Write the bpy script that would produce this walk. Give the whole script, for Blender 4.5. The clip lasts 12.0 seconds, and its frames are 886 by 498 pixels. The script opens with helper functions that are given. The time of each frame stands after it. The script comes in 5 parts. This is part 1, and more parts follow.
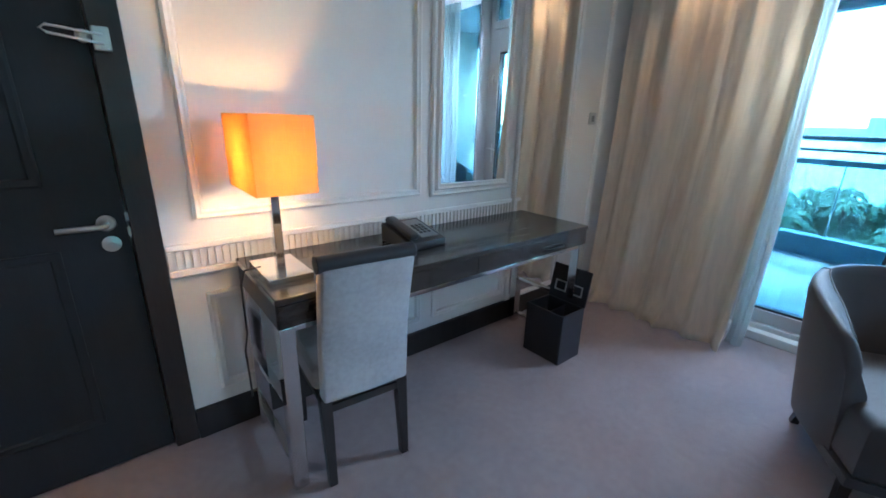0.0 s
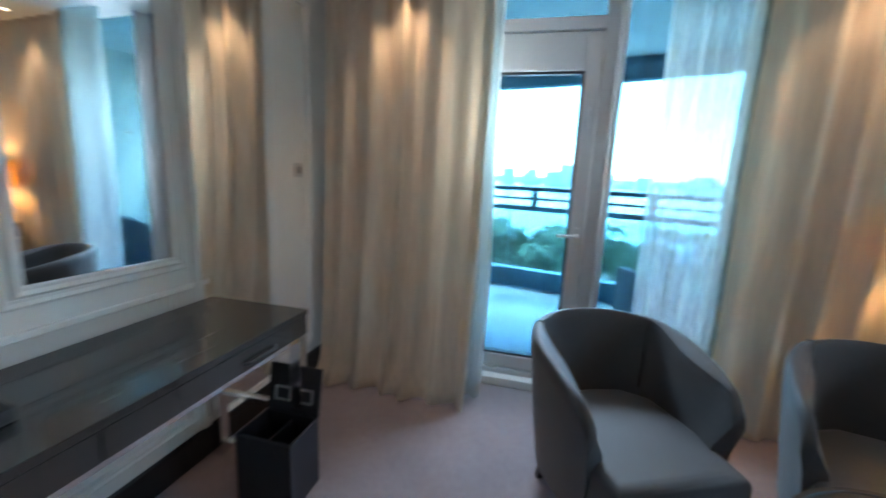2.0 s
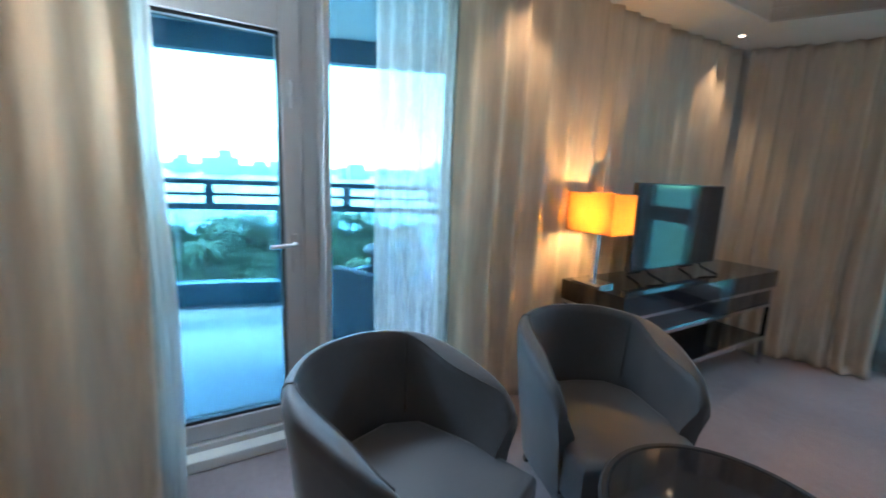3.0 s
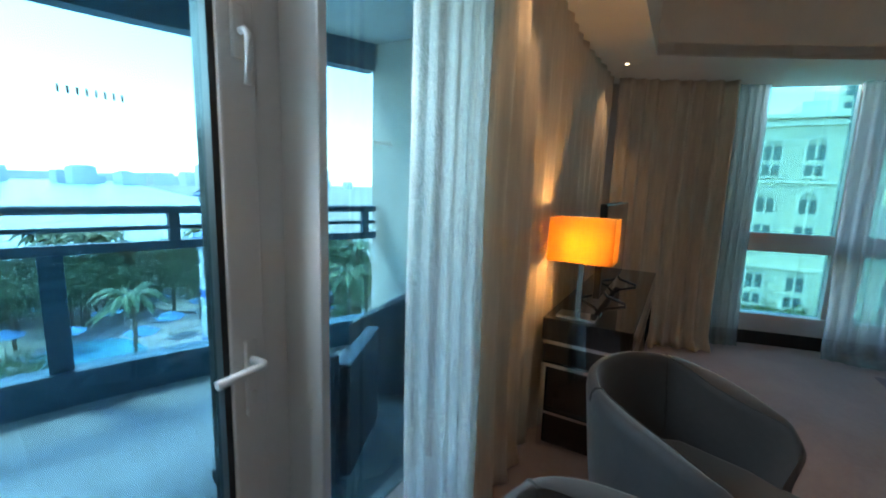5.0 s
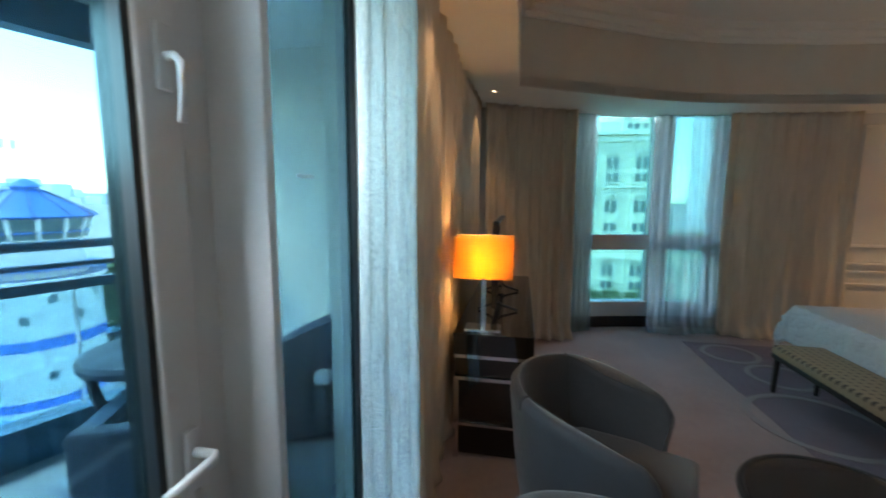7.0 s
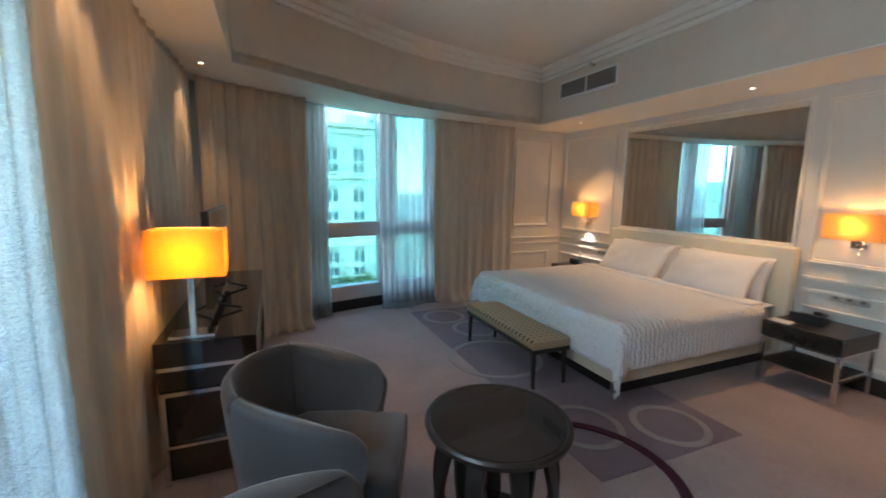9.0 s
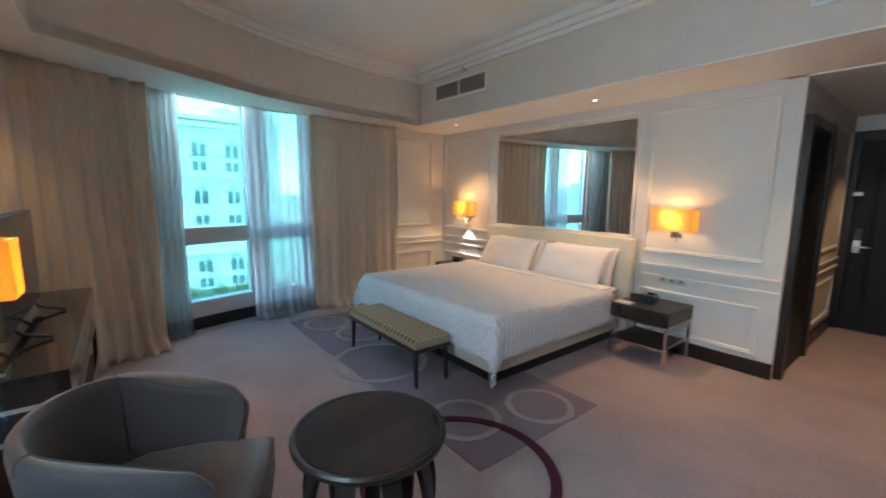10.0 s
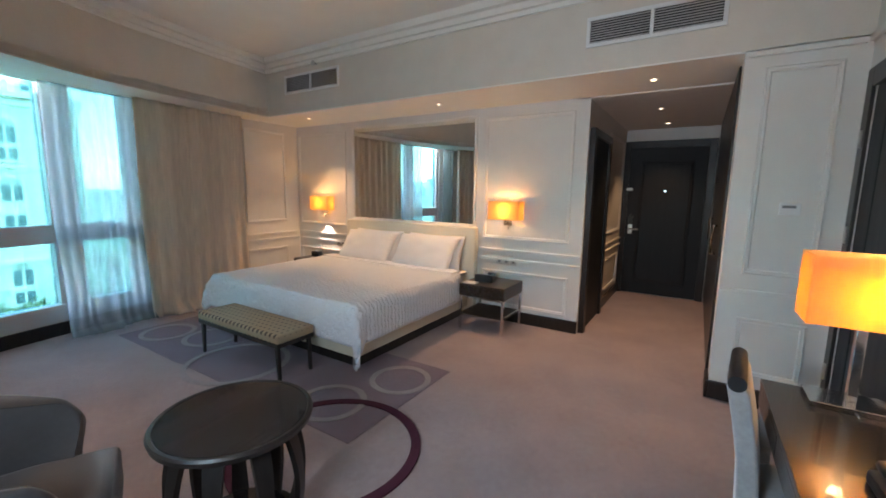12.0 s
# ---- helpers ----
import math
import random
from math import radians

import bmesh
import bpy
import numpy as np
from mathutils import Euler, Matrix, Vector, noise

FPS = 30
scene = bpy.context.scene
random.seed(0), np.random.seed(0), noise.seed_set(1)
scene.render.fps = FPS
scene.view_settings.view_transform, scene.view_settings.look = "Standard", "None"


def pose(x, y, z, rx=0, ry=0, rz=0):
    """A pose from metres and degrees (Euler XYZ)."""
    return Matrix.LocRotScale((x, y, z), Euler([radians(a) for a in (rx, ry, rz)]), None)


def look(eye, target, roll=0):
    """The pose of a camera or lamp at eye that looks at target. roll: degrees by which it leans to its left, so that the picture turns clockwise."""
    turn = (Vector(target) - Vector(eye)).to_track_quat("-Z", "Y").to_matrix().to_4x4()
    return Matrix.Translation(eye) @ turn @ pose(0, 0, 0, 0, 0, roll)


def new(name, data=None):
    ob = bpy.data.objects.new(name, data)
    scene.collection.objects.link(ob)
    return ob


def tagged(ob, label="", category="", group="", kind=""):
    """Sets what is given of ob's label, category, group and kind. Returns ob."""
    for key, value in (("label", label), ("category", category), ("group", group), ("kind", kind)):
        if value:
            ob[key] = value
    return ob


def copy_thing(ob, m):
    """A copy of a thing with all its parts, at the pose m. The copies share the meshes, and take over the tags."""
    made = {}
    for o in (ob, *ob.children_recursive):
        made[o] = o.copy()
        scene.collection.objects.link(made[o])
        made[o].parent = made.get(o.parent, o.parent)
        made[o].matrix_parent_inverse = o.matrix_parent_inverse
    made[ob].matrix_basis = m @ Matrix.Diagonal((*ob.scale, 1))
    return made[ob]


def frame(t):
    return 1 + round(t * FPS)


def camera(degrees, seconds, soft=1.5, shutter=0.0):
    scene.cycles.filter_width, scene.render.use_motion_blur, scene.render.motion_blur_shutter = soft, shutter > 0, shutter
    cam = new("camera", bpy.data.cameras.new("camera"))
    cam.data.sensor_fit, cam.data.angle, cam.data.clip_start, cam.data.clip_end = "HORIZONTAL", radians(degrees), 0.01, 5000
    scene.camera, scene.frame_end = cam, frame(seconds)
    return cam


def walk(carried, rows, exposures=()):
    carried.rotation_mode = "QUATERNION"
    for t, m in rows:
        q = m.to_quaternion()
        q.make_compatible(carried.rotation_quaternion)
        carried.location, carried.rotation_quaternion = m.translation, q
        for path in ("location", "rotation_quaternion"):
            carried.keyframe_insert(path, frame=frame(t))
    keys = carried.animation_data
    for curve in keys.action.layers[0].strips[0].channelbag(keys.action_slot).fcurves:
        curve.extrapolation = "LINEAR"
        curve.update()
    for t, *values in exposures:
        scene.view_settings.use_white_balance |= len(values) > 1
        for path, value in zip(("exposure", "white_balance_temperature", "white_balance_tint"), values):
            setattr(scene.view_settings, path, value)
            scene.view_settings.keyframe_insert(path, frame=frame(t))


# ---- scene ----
EXPOSURES = [(0, 5.85, 5800, 18), (1, 5.85, 6100, 17), (1.5, 5.6, 5700, 15), (2, 5.68, 6300, 18), (2.5, 5.85, 6600, 20), (3, 5.75, 6200, 18), (4.8, 4.91, 7050, 18), (6, 4.86, 7150, 19), (7, 4.95, 7300, 20), (7.5, 5.0, 7800, 26), (9.3, 5.52, 7250, 26), (10.5, 5.78, 6950, 22), (12, 5.74, 7350, 27)]
cam = camera(95.2, 12.0, soft=1.7, shutter=0.4)
PATH = [
    (0, (-0.044, -1.677, 1.271), (1.158, -0.197, 0.666), 1.5),
    (0.5, (-0.036, -1.703, 1.279), (1.238, -0.28, 0.685), 1.3),
    (1, (0.063, -1.64, 1.298), (1.482, -0.317, 0.811), 1.1),
    (1.5, (0.24, -1.521, 1.327), (1.905, -0.492, 0.913), 1.7),
    (2, (0.495, -1.432, 1.32), (2.403, -0.957, 0.96), 2.6),
    (2.5, (0.735, -1.325, 1.321), (2.685, -1.65, 1.009), 2.9),
    (3, (1.029, -1.272, 1.343), (2.727, -2.267, 0.987), 2.3),
    (3.2, (1.141, -1.251, 1.348), (2.71, -2.436, 0.982), 2.5),
    (4.8, (2.07, -1.089, 1.375), (3.111, -2.765, 1.046), 2.1),
    (5, (2.176, -1.067, 1.413), (3.175, -2.773, 1.112), 1.9),
    (5.5, (2.39, -0.99, 1.484), (3.26, -2.775, 1.249), -0.6),
    (6, (2.468, -0.964, 1.5), (3.226, -2.807, 1.327), -0.1),
    (6.5, (2.465, -0.979, 1.497), (3.125, -2.858, 1.307), 0.0),
    (7, (2.407, -1.001, 1.484), (2.781, -2.951, 1.238), 0.4),
    (7.5, (2.338, -1.006, 1.481), (2.347, -2.987, 1.204), 0.7),
    (9.3, (2.171, -0.961, 1.481), (1.255, -2.717, 1.204), 1.0),
    (9.5, (2.129, -0.975, 1.484), (1.117, -2.678, 1.21), 0.9),
    (10, (2.098, -0.962, 1.479), (0.867, -2.515, 1.209), 0.8),
    (10.5, (2.149, -0.9, 1.465), (0.74, -2.295, 1.2), 0.7),
    (11, (2.191, -0.839, 1.475), (0.65, -2.084, 1.2), 0.8),
    (11.5, (2.227, -0.8, 1.481), (0.601, -1.93, 1.198), 0.8),
    (12, (2.249, -0.779, 1.47), (0.572, -1.83, 1.187), 0.9),
]
walk(cam, [(t, look(e, g, r)) for t, e, g, r in PATH], exposures=EXPOSURES)
# ---- world and sun ----
world = bpy.data.worlds.new("world")
scene.world = world
world.use_nodes = True
wn = world.node_tree.nodes
sky = wn.new("ShaderNodeTexSky")
sky.sky_type = "NISHITA"
sky.sun_disc = False
sky.sun_elevation, sky.sun_rotation = radians(54), radians(70)
sky.air_density, sky.dust_density, sky.ozone_density = 1.0, 0.4, 1.6
wn["Background"].inputs["Strength"].default_value = 0.15
world.node_tree.links.new(sky.outputs["Color"], wn["Background"].inputs["Color"])
sun = new("sun", bpy.data.lights.new("sun", "SUN"))
sun.data.energy, sun.data.angle, sun.data.color = 0.8, radians(14), (1.0, 0.95, 0.87)
sun.matrix_basis = look((55, 20, 81), (0, 0, 0))

# area lamps added in the two glazed openings to boost the sky light
for place, aim, wide, high, spread, power in (((3.15, -1.55, 1.67), (2.15, -1.55, 1.60), 0.74, 0.26, 180, 1.4), ((0.95, -5.98, 2.44), (1.25, -4.98, 1.75), 1.3, 0.1, 110, 0.62)):
    lamp = new("window_light", bpy.data.lights.new("window_light", "AREA"))
    lamp.data.shape, lamp.data.size, lamp.data.size_y = "RECTANGLE", wide, high
    lamp.data.spread, lamp.data.energy, lamp.data.color = radians(spread), power, (0.62, 0.85, 1.0)
    lamp.matrix_basis = look(place, aim)


# ---- materials ----
def mat(name, color, rough=0.6, metal=0.0, vary=0.06, scale=6.0, bump=0.0, bump_scale=60.0, spec=0.5, coat=0.0, sheen=0.0, stretch=(1, 1, 1)):
    m = bpy.data.materials.new(name)
    m.use_nodes = True
    nt = m.node_tree
    b = nt.nodes["Principled BSDF"]
    b.inputs["Metallic"].default_value = metal
    b.inputs["Specular IOR Level"].default_value = spec
    b.inputs["Coat Weight"].default_value = coat
    b.inputs["Sheen Weight"].default_value = sheen
    tc = nt.nodes.new("ShaderNodeTexCoord")
    mp = nt.nodes.new("ShaderNodeMapping")
    mp.inputs["Scale"].default_value = stretch
    nt.links.new(tc.outputs["Object"], mp.inputs["Vector"])
    n = nt.nodes.new("ShaderNodeTexNoise")
    n.inputs["Scale"].default_value = scale
    n.inputs["Detail"].default_value = 4.0
    nt.links.new(mp.outputs["Vector"], n.inputs["Vector"])
    n2 = nt.nodes.new("ShaderNodeTexNoise")
    n2.inputs["Scale"].default_value = scale * 12
    n2.inputs["Detail"].default_value = 2.0
    nt.links.new(mp.outputs["Vector"], n2.inputs["Vector"])
    add = nt.nodes.new("ShaderNodeMath")
    add.operation = "MULTIPLY_ADD"
    nt.links.new(n2.outputs["Fac"], add.inputs[0])
    add.inputs[1].default_value = 0.5
    nt.links.new(n.outputs["Fac"], add.inputs[2])
    ramp = nt.nodes.new("ShaderNodeValToRGB")
    ramp.color_ramp.elements[0].position, ramp.color_ramp.elements[1].position = 0.45, 1.05
    ramp.color_ramp.elements[0].color = (*[c * (1 - vary) for c in color], 1)
    ramp.color_ramp.elements[1].color = (*[min(1, c * (1 + vary)) for c in color], 1)
    nt.links.new(add.outputs[0], ramp.inputs["Fac"])
    nt.links.new(ramp.outputs["Color"], b.inputs["Base Color"])
    rr = nt.nodes.new("ShaderNodeMapRange")
    rr.inputs["To Min"].default_value, rr.inputs["To Max"].default_value = max(0.0, rough * 0.85), min(1.0, rough * 1.15)
    nt.links.new(n.outputs["Fac"], rr.inputs["Value"])
    nt.links.new(rr.outputs["Result"], b.inputs["Roughness"])
    if bump:
        nb = nt.nodes.new("ShaderNodeTexNoise")
        nb.inputs["Scale"].default_value = bump_scale
        nb.inputs["Detail"].default_value = 3.0
        nt.links.new(mp.outputs["Vector"], nb.inputs["Vector"])
        bp = nt.nodes.new("ShaderNodeBump")
        bp.inputs["Strength"].default_value = bump
        bp.inputs["Distance"].default_value = 0.01
        nt.links.new(nb.outputs["Fac"], bp.inputs["Height"])
        nt.links.new(bp.outputs["Normal"], b.inputs["Normal"])
    return m


def glass_mat(name, tint, gloss=0.04):
    m = bpy.data.materials.new(name)
    m.use_nodes = True
    nt = m.node_tree
    nt.nodes.remove(nt.nodes["Principled BSDF"])
    out = nt.nodes["Material Output"]
    tr = nt.nodes.new("ShaderNodeBsdfTransparent")
    tr.inputs["Color"].default_value = (*tint, 1)
    gl = nt.nodes.new("ShaderNodeBsdfGlossy")
    gl.inputs["Roughness"].default_value = 0.0
    fr = nt.nodes.new("ShaderNodeLayerWeight")
    fr.inputs["Blend"].default_value = 0.5
    pw = nt.nodes.new("ShaderNodeMath")
    pw.operation = "POWER"
    pw.inputs[1].default_value = 4.0
    ma = nt.nodes.new("ShaderNodeMath")
    ma.operation = "MULTIPLY_ADD"
    ma.inputs[1].default_value, ma.inputs[2].default_value = 0.5, gloss * 0.6
    nt.links.new(fr.outputs["Facing"], pw.inputs[0])
    nt.links.new(pw.outputs[0], ma.inputs[0])
    mx = nt.nodes.new("ShaderNodeMixShader")
    nt.links.new(ma.outputs[0], mx.inputs["Fac"])
    nt.links.new(tr.outputs["BSDF"], mx.inputs[1])
    nt.links.new(gl.outputs["BSDF"], mx.inputs[2])
    nt.links.new(mx.outputs["Shader"], out.inputs["Surface"])
    return m


def cloth_mat(name, color, through_color, translucent=0.35, clear=0.0, weave=500.0):
    """Cloth that lets part of the light through; clear: the share of open weave."""
    m = bpy.data.materials.new(name)
    m.use_nodes = True
    nt = m.node_tree
    nt.nodes.remove(nt.nodes["Principled BSDF"])
    out = nt.nodes["Material Output"]
    df = nt.nodes.new("ShaderNodeBsdfDiffuse")
    tl = nt.nodes.new("ShaderNodeBsdfTranslucent")
    tl.inputs["Color"].default_value = (*through_color, 1)
    tc = nt.nodes.new("ShaderNodeTexCoord")
    mp = nt.nodes.new("ShaderNodeMapping")
    mp.inputs["Scale"].default_value = (1, 1, 0.12)
    nt.links.new(tc.outputs["Object"], mp.inputs["Vector"])
    n = nt.nodes.new("ShaderNodeTexNoise")
    n.inputs["Scale"].default_value = 40.0
    n.inputs["Detail"].default_value = 6.0
    nt.links.new(mp.outputs["Vector"], n.inputs["Vector"])
    ramp = nt.nodes.new("ShaderNodeValToRGB")
    ramp.color_ramp.elements[0].position, ramp.color_ramp.elements[1].position = 0.3, 0.7
    ramp.color_ramp.elements[0].color = (*[c * 0.9 for c in color], 1)
    ramp.color_ramp.elements[1].color = (*[min(1, c * 1.08) for c in color], 1)
    nt.links.new(n.outputs["Fac"], ramp.inputs["Fac"])
    nt.links.new(ramp.outputs["Color"], df.inputs["Color"])
    nb = nt.nodes.new("ShaderNodeTexNoise")
    nb.inputs["Scale"].default_value = weave
    nt.links.new(tc.outputs["Object"], nb.inputs["Vector"])
    bp = nt.nodes.new("ShaderNodeBump")
    bp.inputs["Strength"].default_value, bp.inputs["Distance"].default_value = 0.25, 0.004
    nt.links.new(nb.outputs["Fac"], bp.inputs["Height"])
    crease = nt.nodes.new("ShaderNodeBump")
    crease.inputs["Strength"].default_value, crease.inputs["Distance"].default_value = 0.35, 0.008
    nt.links.new(n.outputs["Fac"], crease.inputs["Height"])
    nt.links.new(crease.outputs["Normal"], bp.inputs["Normal"])
    nt.links.new(bp.outputs["Normal"], df.inputs["Normal"])
    mx = nt.nodes.new("ShaderNodeMixShader")
    mx.inputs["Fac"].default_value = translucent
    nt.links.new(df.outputs["BSDF"], mx.inputs[1])
    nt.links.new(tl.outputs["BSDF"], mx.inputs[2])
    last = mx
    if clear:
        tr = nt.nodes.new("ShaderNodeBsdfTransparent")
        tr.inputs["Color"].default_value = (0.86, 0.97, 1.0, 1)
        m2 = nt.nodes.new("ShaderNodeMixShader")
        open_weave = nt.nodes.new("ShaderNodeTexNoise")
        open_weave.inputs["Scale"].default_value, open_weave.inputs["Detail"].default_value = 320.0, 2.0
        nt.links.new(tc.outputs["Object"], open_weave.inputs["Vector"])
        share = nt.nodes.new("ShaderNodeMapRange")
        share.inputs["From Min"].default_value, share.inputs["From Max"].default_value = 0.35, 0.65
        share.inputs["To Min"].default_value, share.inputs["To Max"].default_value = clear - 0.05, clear + 0.05
        nt.links.new(open_weave.outputs["Fac"], share.inputs["Value"])
        nt.links.new(share.outputs["Result"], m2.inputs["Fac"])
        nt.links.new(mx.outputs["Shader"], m2.inputs[1])
        nt.links.new(tr.outputs["BSDF"], m2.inputs[2])
        last = m2
    nt.links.new(last.outputs["Shader"], out.inputs["Surface"])
    return m


def glow_mat(name, color, strength):
    m = bpy.data.materials.new(name)
    m.use_nodes = True
    b = m.node_tree.nodes["Principled BSDF"]
    b.inputs["Base Color"].default_value = (*color, 1)
    b.inputs["Emission Color"].default_value = (*color, 1)
    b.inputs["Emission Strength"].default_value = strength
    return m


M_WALL = mat("painted wall", (0.71, 0.68, 0.64), 0.55, vary=0.03, bump=0.04, bump_scale=180)
M_TRIM = mat("painted moulding", (0.74, 0.71, 0.67), 0.45, vary=0.03)
M_TAUPE = mat("taupe plaster", (0.66, 0.60, 0.53), 0.7, vary=0.04, bump=0.04, bump_scale=150)
M_CEIL = mat("white ceiling paint", (0.84, 0.81, 0.76), 0.75, vary=0.02)
M_CARPET = mat("mauve carpet", (0.365, 0.287, 0.29), 0.95, vary=0.16, scale=2.2, bump=0.6, bump_scale=420, spec=0.1, sheen=0.25)
M_PURPLE = mat("purple carpet", (0.20, 0.15, 0.19), 0.95, vary=0.14, scale=3.0, bump=0.6, bump_scale=420, spec=0.1, sheen=0.25)
M_RING = mat("pale carpet ring", (0.33, 0.29, 0.30), 0.95, vary=0.12, scale=3.0, bump=0.6, bump_scale=420, spec=0.1, sheen=0.25)
M_PLUM = mat("plum carpet ring", (0.09, 0.03, 0.05), 0.95, vary=0.12, scale=3.0, bump=0.6, bump_scale=420, spec=0.05)
M_EBONY = mat("dark stained wood", (0.016, 0.013, 0.012), 0.38, spec=0.35, vary=0.35, scale=5.0, stretch=(6, 6, 0.6), coat=0.15)
M_DOOR = mat("dark grey painted wood", (0.012, 0.014, 0.017), 0.55, spec=0.3, vary=0.2, scale=4.0, stretch=(5, 5, 0.6), bump=0.05, bump_scale=80)
M_GLOSS = mat("black lacquer", (0.010, 0.009, 0.010), 0.09, vary=0.2, coat=0.5)
M_DESKTOP = mat("espresso lacquer", (0.024, 0.019, 0.016), 0.26, vary=0.12, scale=4.0, stretch=(0.6, 6, 6), coat=0.35)
M_CHROME = mat("polished chrome", (0.72, 0.72, 0.73), 0.1, metal=1.0, vary=0.03)
M_STEEL = mat("brushed steel", (0.55, 0.54, 0.52), 0.3, metal=1.0, vary=0.06, scale=20)
M_VELVET = mat("grey velvet", (0.30, 0.30, 0.305), 0.8, vary=0.22, scale=5.0, bump=0.12, bump_scale=250, sheen=0.6)
M_LEATHER = mat("slate upholstery", (0.052, 0.054, 0.061), 0.5, vary=0.14, scale=5.0, bump=0.22, bump_scale=420, spec=0.4, sheen=0.25)
M_PIPING = mat("dark grey piping", (0.045, 0.045, 0.047), 0.6)
M_BLACK = mat("black leather", (0.012, 0.012, 0.015), 0.45, vary=0.2, bump=0.12, bump_scale=300)
M_PLASTIC = mat("black plastic", (0.014, 0.014, 0.015), 0.35, vary=0.1)
M_GREYPL = mat("grey plastic", (0.22, 0.22, 0.22), 0.45)
M_WHITEPL = mat("white plastic", (0.75, 0.75, 0.74), 0.4, vary=0.02)
M_CREAM = mat("cream leatherette", (0.70, 0.64, 0.52), 0.45, vary=0.04, bump=0.06, bump_scale=250)
M_LINEN = mat("white bed linen", (0.73, 0.72, 0.74), 0.85, vary=0.03, scale=8.0, bump=0.25, bump_scale=22, sheen=0.15)
M_DUVET = mat("white quilted cotton", (0.73, 0.725, 0.75), 0.85, vary=0.03, scale=8.0, bump=0.25, bump_scale=22, sheen=0.15)
wv = M_DUVET.node_tree.nodes.new("ShaderNodeTexWave")
wv.inputs["Scale"].default_value, wv.inputs["Distortion"].default_value, wv.inputs["Detail"].default_value, wv.inputs["Detail Scale"].default_value = 7.0, 5.0, 3.0, 3.5
quilt = M_DUVET.node_tree.nodes.new("ShaderNodeBump")
quilt.inputs["Strength"].default_value, quilt.inputs["Distance"].default_value = 0.7, 0.014
tco = M_DUVET.node_tree.nodes.new("ShaderNodeTexCoord")
M_DUVET.node_tree.links.new(tco.outputs["Object"], wv.inputs["Vector"])
M_DUVET.node_tree.links.new(wv.outputs["Fac"], quilt.inputs["Height"])
for fine in [n for n in M_DUVET.node_tree.nodes if n.bl_idname == "ShaderNodeBump" and n != quilt]:
    M_DUVET.node_tree.links.new(quilt.outputs["Normal"], fine.inputs["Normal"])
M_PILLOW = mat("white pillow cotton", (0.75, 0.735, 0.74), 0.85, vary=0.03, bump=0.2, bump_scale=14)
M_UPVC = mat("white window frame", (0.54, 0.525, 0.525), 0.4, vary=0.03)
M_GASKET = mat("black rubber gasket", (0.01, 0.01, 0.012), 0.5)
M_MIRROR = mat("mirror", (0.86, 0.88, 0.88), 0.0, metal=1.0, vary=0.0)
M_GLASS = glass_mat("tinted window glass", (0.23, 0.365, 0.39))
M_WINGLASS = glass_mat("blue-green window glass", (0.175, 0.355, 0.35))
M_RAILGLASS = glass_mat("blue balustrade glass", (0.80, 0.96, 1.0))
M_CURTAIN = cloth_mat("beige curtain", (0.80, 0.71, 0.61), (0.80, 0.69, 0.56), 0.29)
M_SHEER = cloth_mat("white sheer", (0.62, 0.63, 0.60), (0.48, 0.56, 0.55), 0.3, clear=0.66)
M_BUNCHED = cloth_mat("white sheer in close folds", (0.66, 0.64, 0.58), (0.45, 0.48, 0.46), 0.2, clear=0.34)
M_SHADE = cloth_mat("parchment lamp shade", (0.74, 0.55, 0.31), (0.66, 0.395, 0.115), 0.66)
M_SCONCE = cloth_mat("pale parchment lamp shade", (0.78, 0.62, 0.40), (0.72, 0.53, 0.25), 0.66)
M_BULB = glow_mat("lit bulb", (1.0, 0.72, 0.36), 1.5)
M_SPOT = glow_mat("lit downlight", (1.0, 0.78, 0.5), 0.5)
M_SCREEN = mat("television screen", (0.012, 0.014, 0.016), 0.06, vary=0.0, coat=0.3)
M_RATTAN = mat("dark rattan", (0.055, 0.085, 0.12), 0.45, vary=0.3, scale=30)
nt = M_RATTAN.node_tree
weave_at = nt.nodes.new("ShaderNodeTexCoord")
weave = nt.nodes.new("ShaderNodeTexChecker")
weave.inputs["Scale"].default_value = 55.0
over = nt.nodes.new("ShaderNodeTexWave")
over.inputs["Scale"].default_value, over.inputs["Distortion"].default_value = 28.0, 1.0
strands = nt.nodes.new("ShaderNodeMath")
strands.operation = "ADD"
relief = nt.nodes.new("ShaderNodeBump")
relief.inputs["Strength"].default_value, relief.inputs["Distance"].default_value = 0.9, 0.006
nt.links.new(weave_at.outputs["Object"], weave.inputs["Vector"])
nt.links.new(weave_at.outputs["Object"], over.inputs["Vector"])
nt.links.new(weave.outputs["Fac"], strands.inputs[0])
nt.links.new(over.outputs["Fac"], strands.inputs[1])
nt.links.new(strands.outputs[0], relief.inputs["Height"])
nt.links.new(relief.outputs["Normal"], nt.nodes["Principled BSDF"].inputs["Normal"])
M_BLUEPAINT = mat("blue painted steel", (0.014, 0.095, 0.15), 0.4, vary=0.12)
M_BALFLOOR = mat("balcony stone tile", (0.25, 0.32, 0.36), 0.5, vary=0.10, scale=2.0)
M_RENDER = mat("white facade render", (0.70, 0.68, 0.62), 0.8, vary=0.05, scale=0.6)
M_SOFFITOUT = mat("balcony soffit paint", (0.62, 0.66, 0.68), 0.8, vary=0.03)
M_FACADE = mat("cream facade", (0.62, 0.57, 0.46), 0.85, vary=0.06, scale=0.3, bump=0.1, bump_scale=4)
M_FACTRIM = mat("pale facade trim", (0.70, 0.66, 0.57), 0.8, vary=0.05, scale=0.5)
M_FANLIGHT = mat("shaded facade fanlight", (0.40, 0.40, 0.33), 0.7, vary=0.15, scale=0.6)
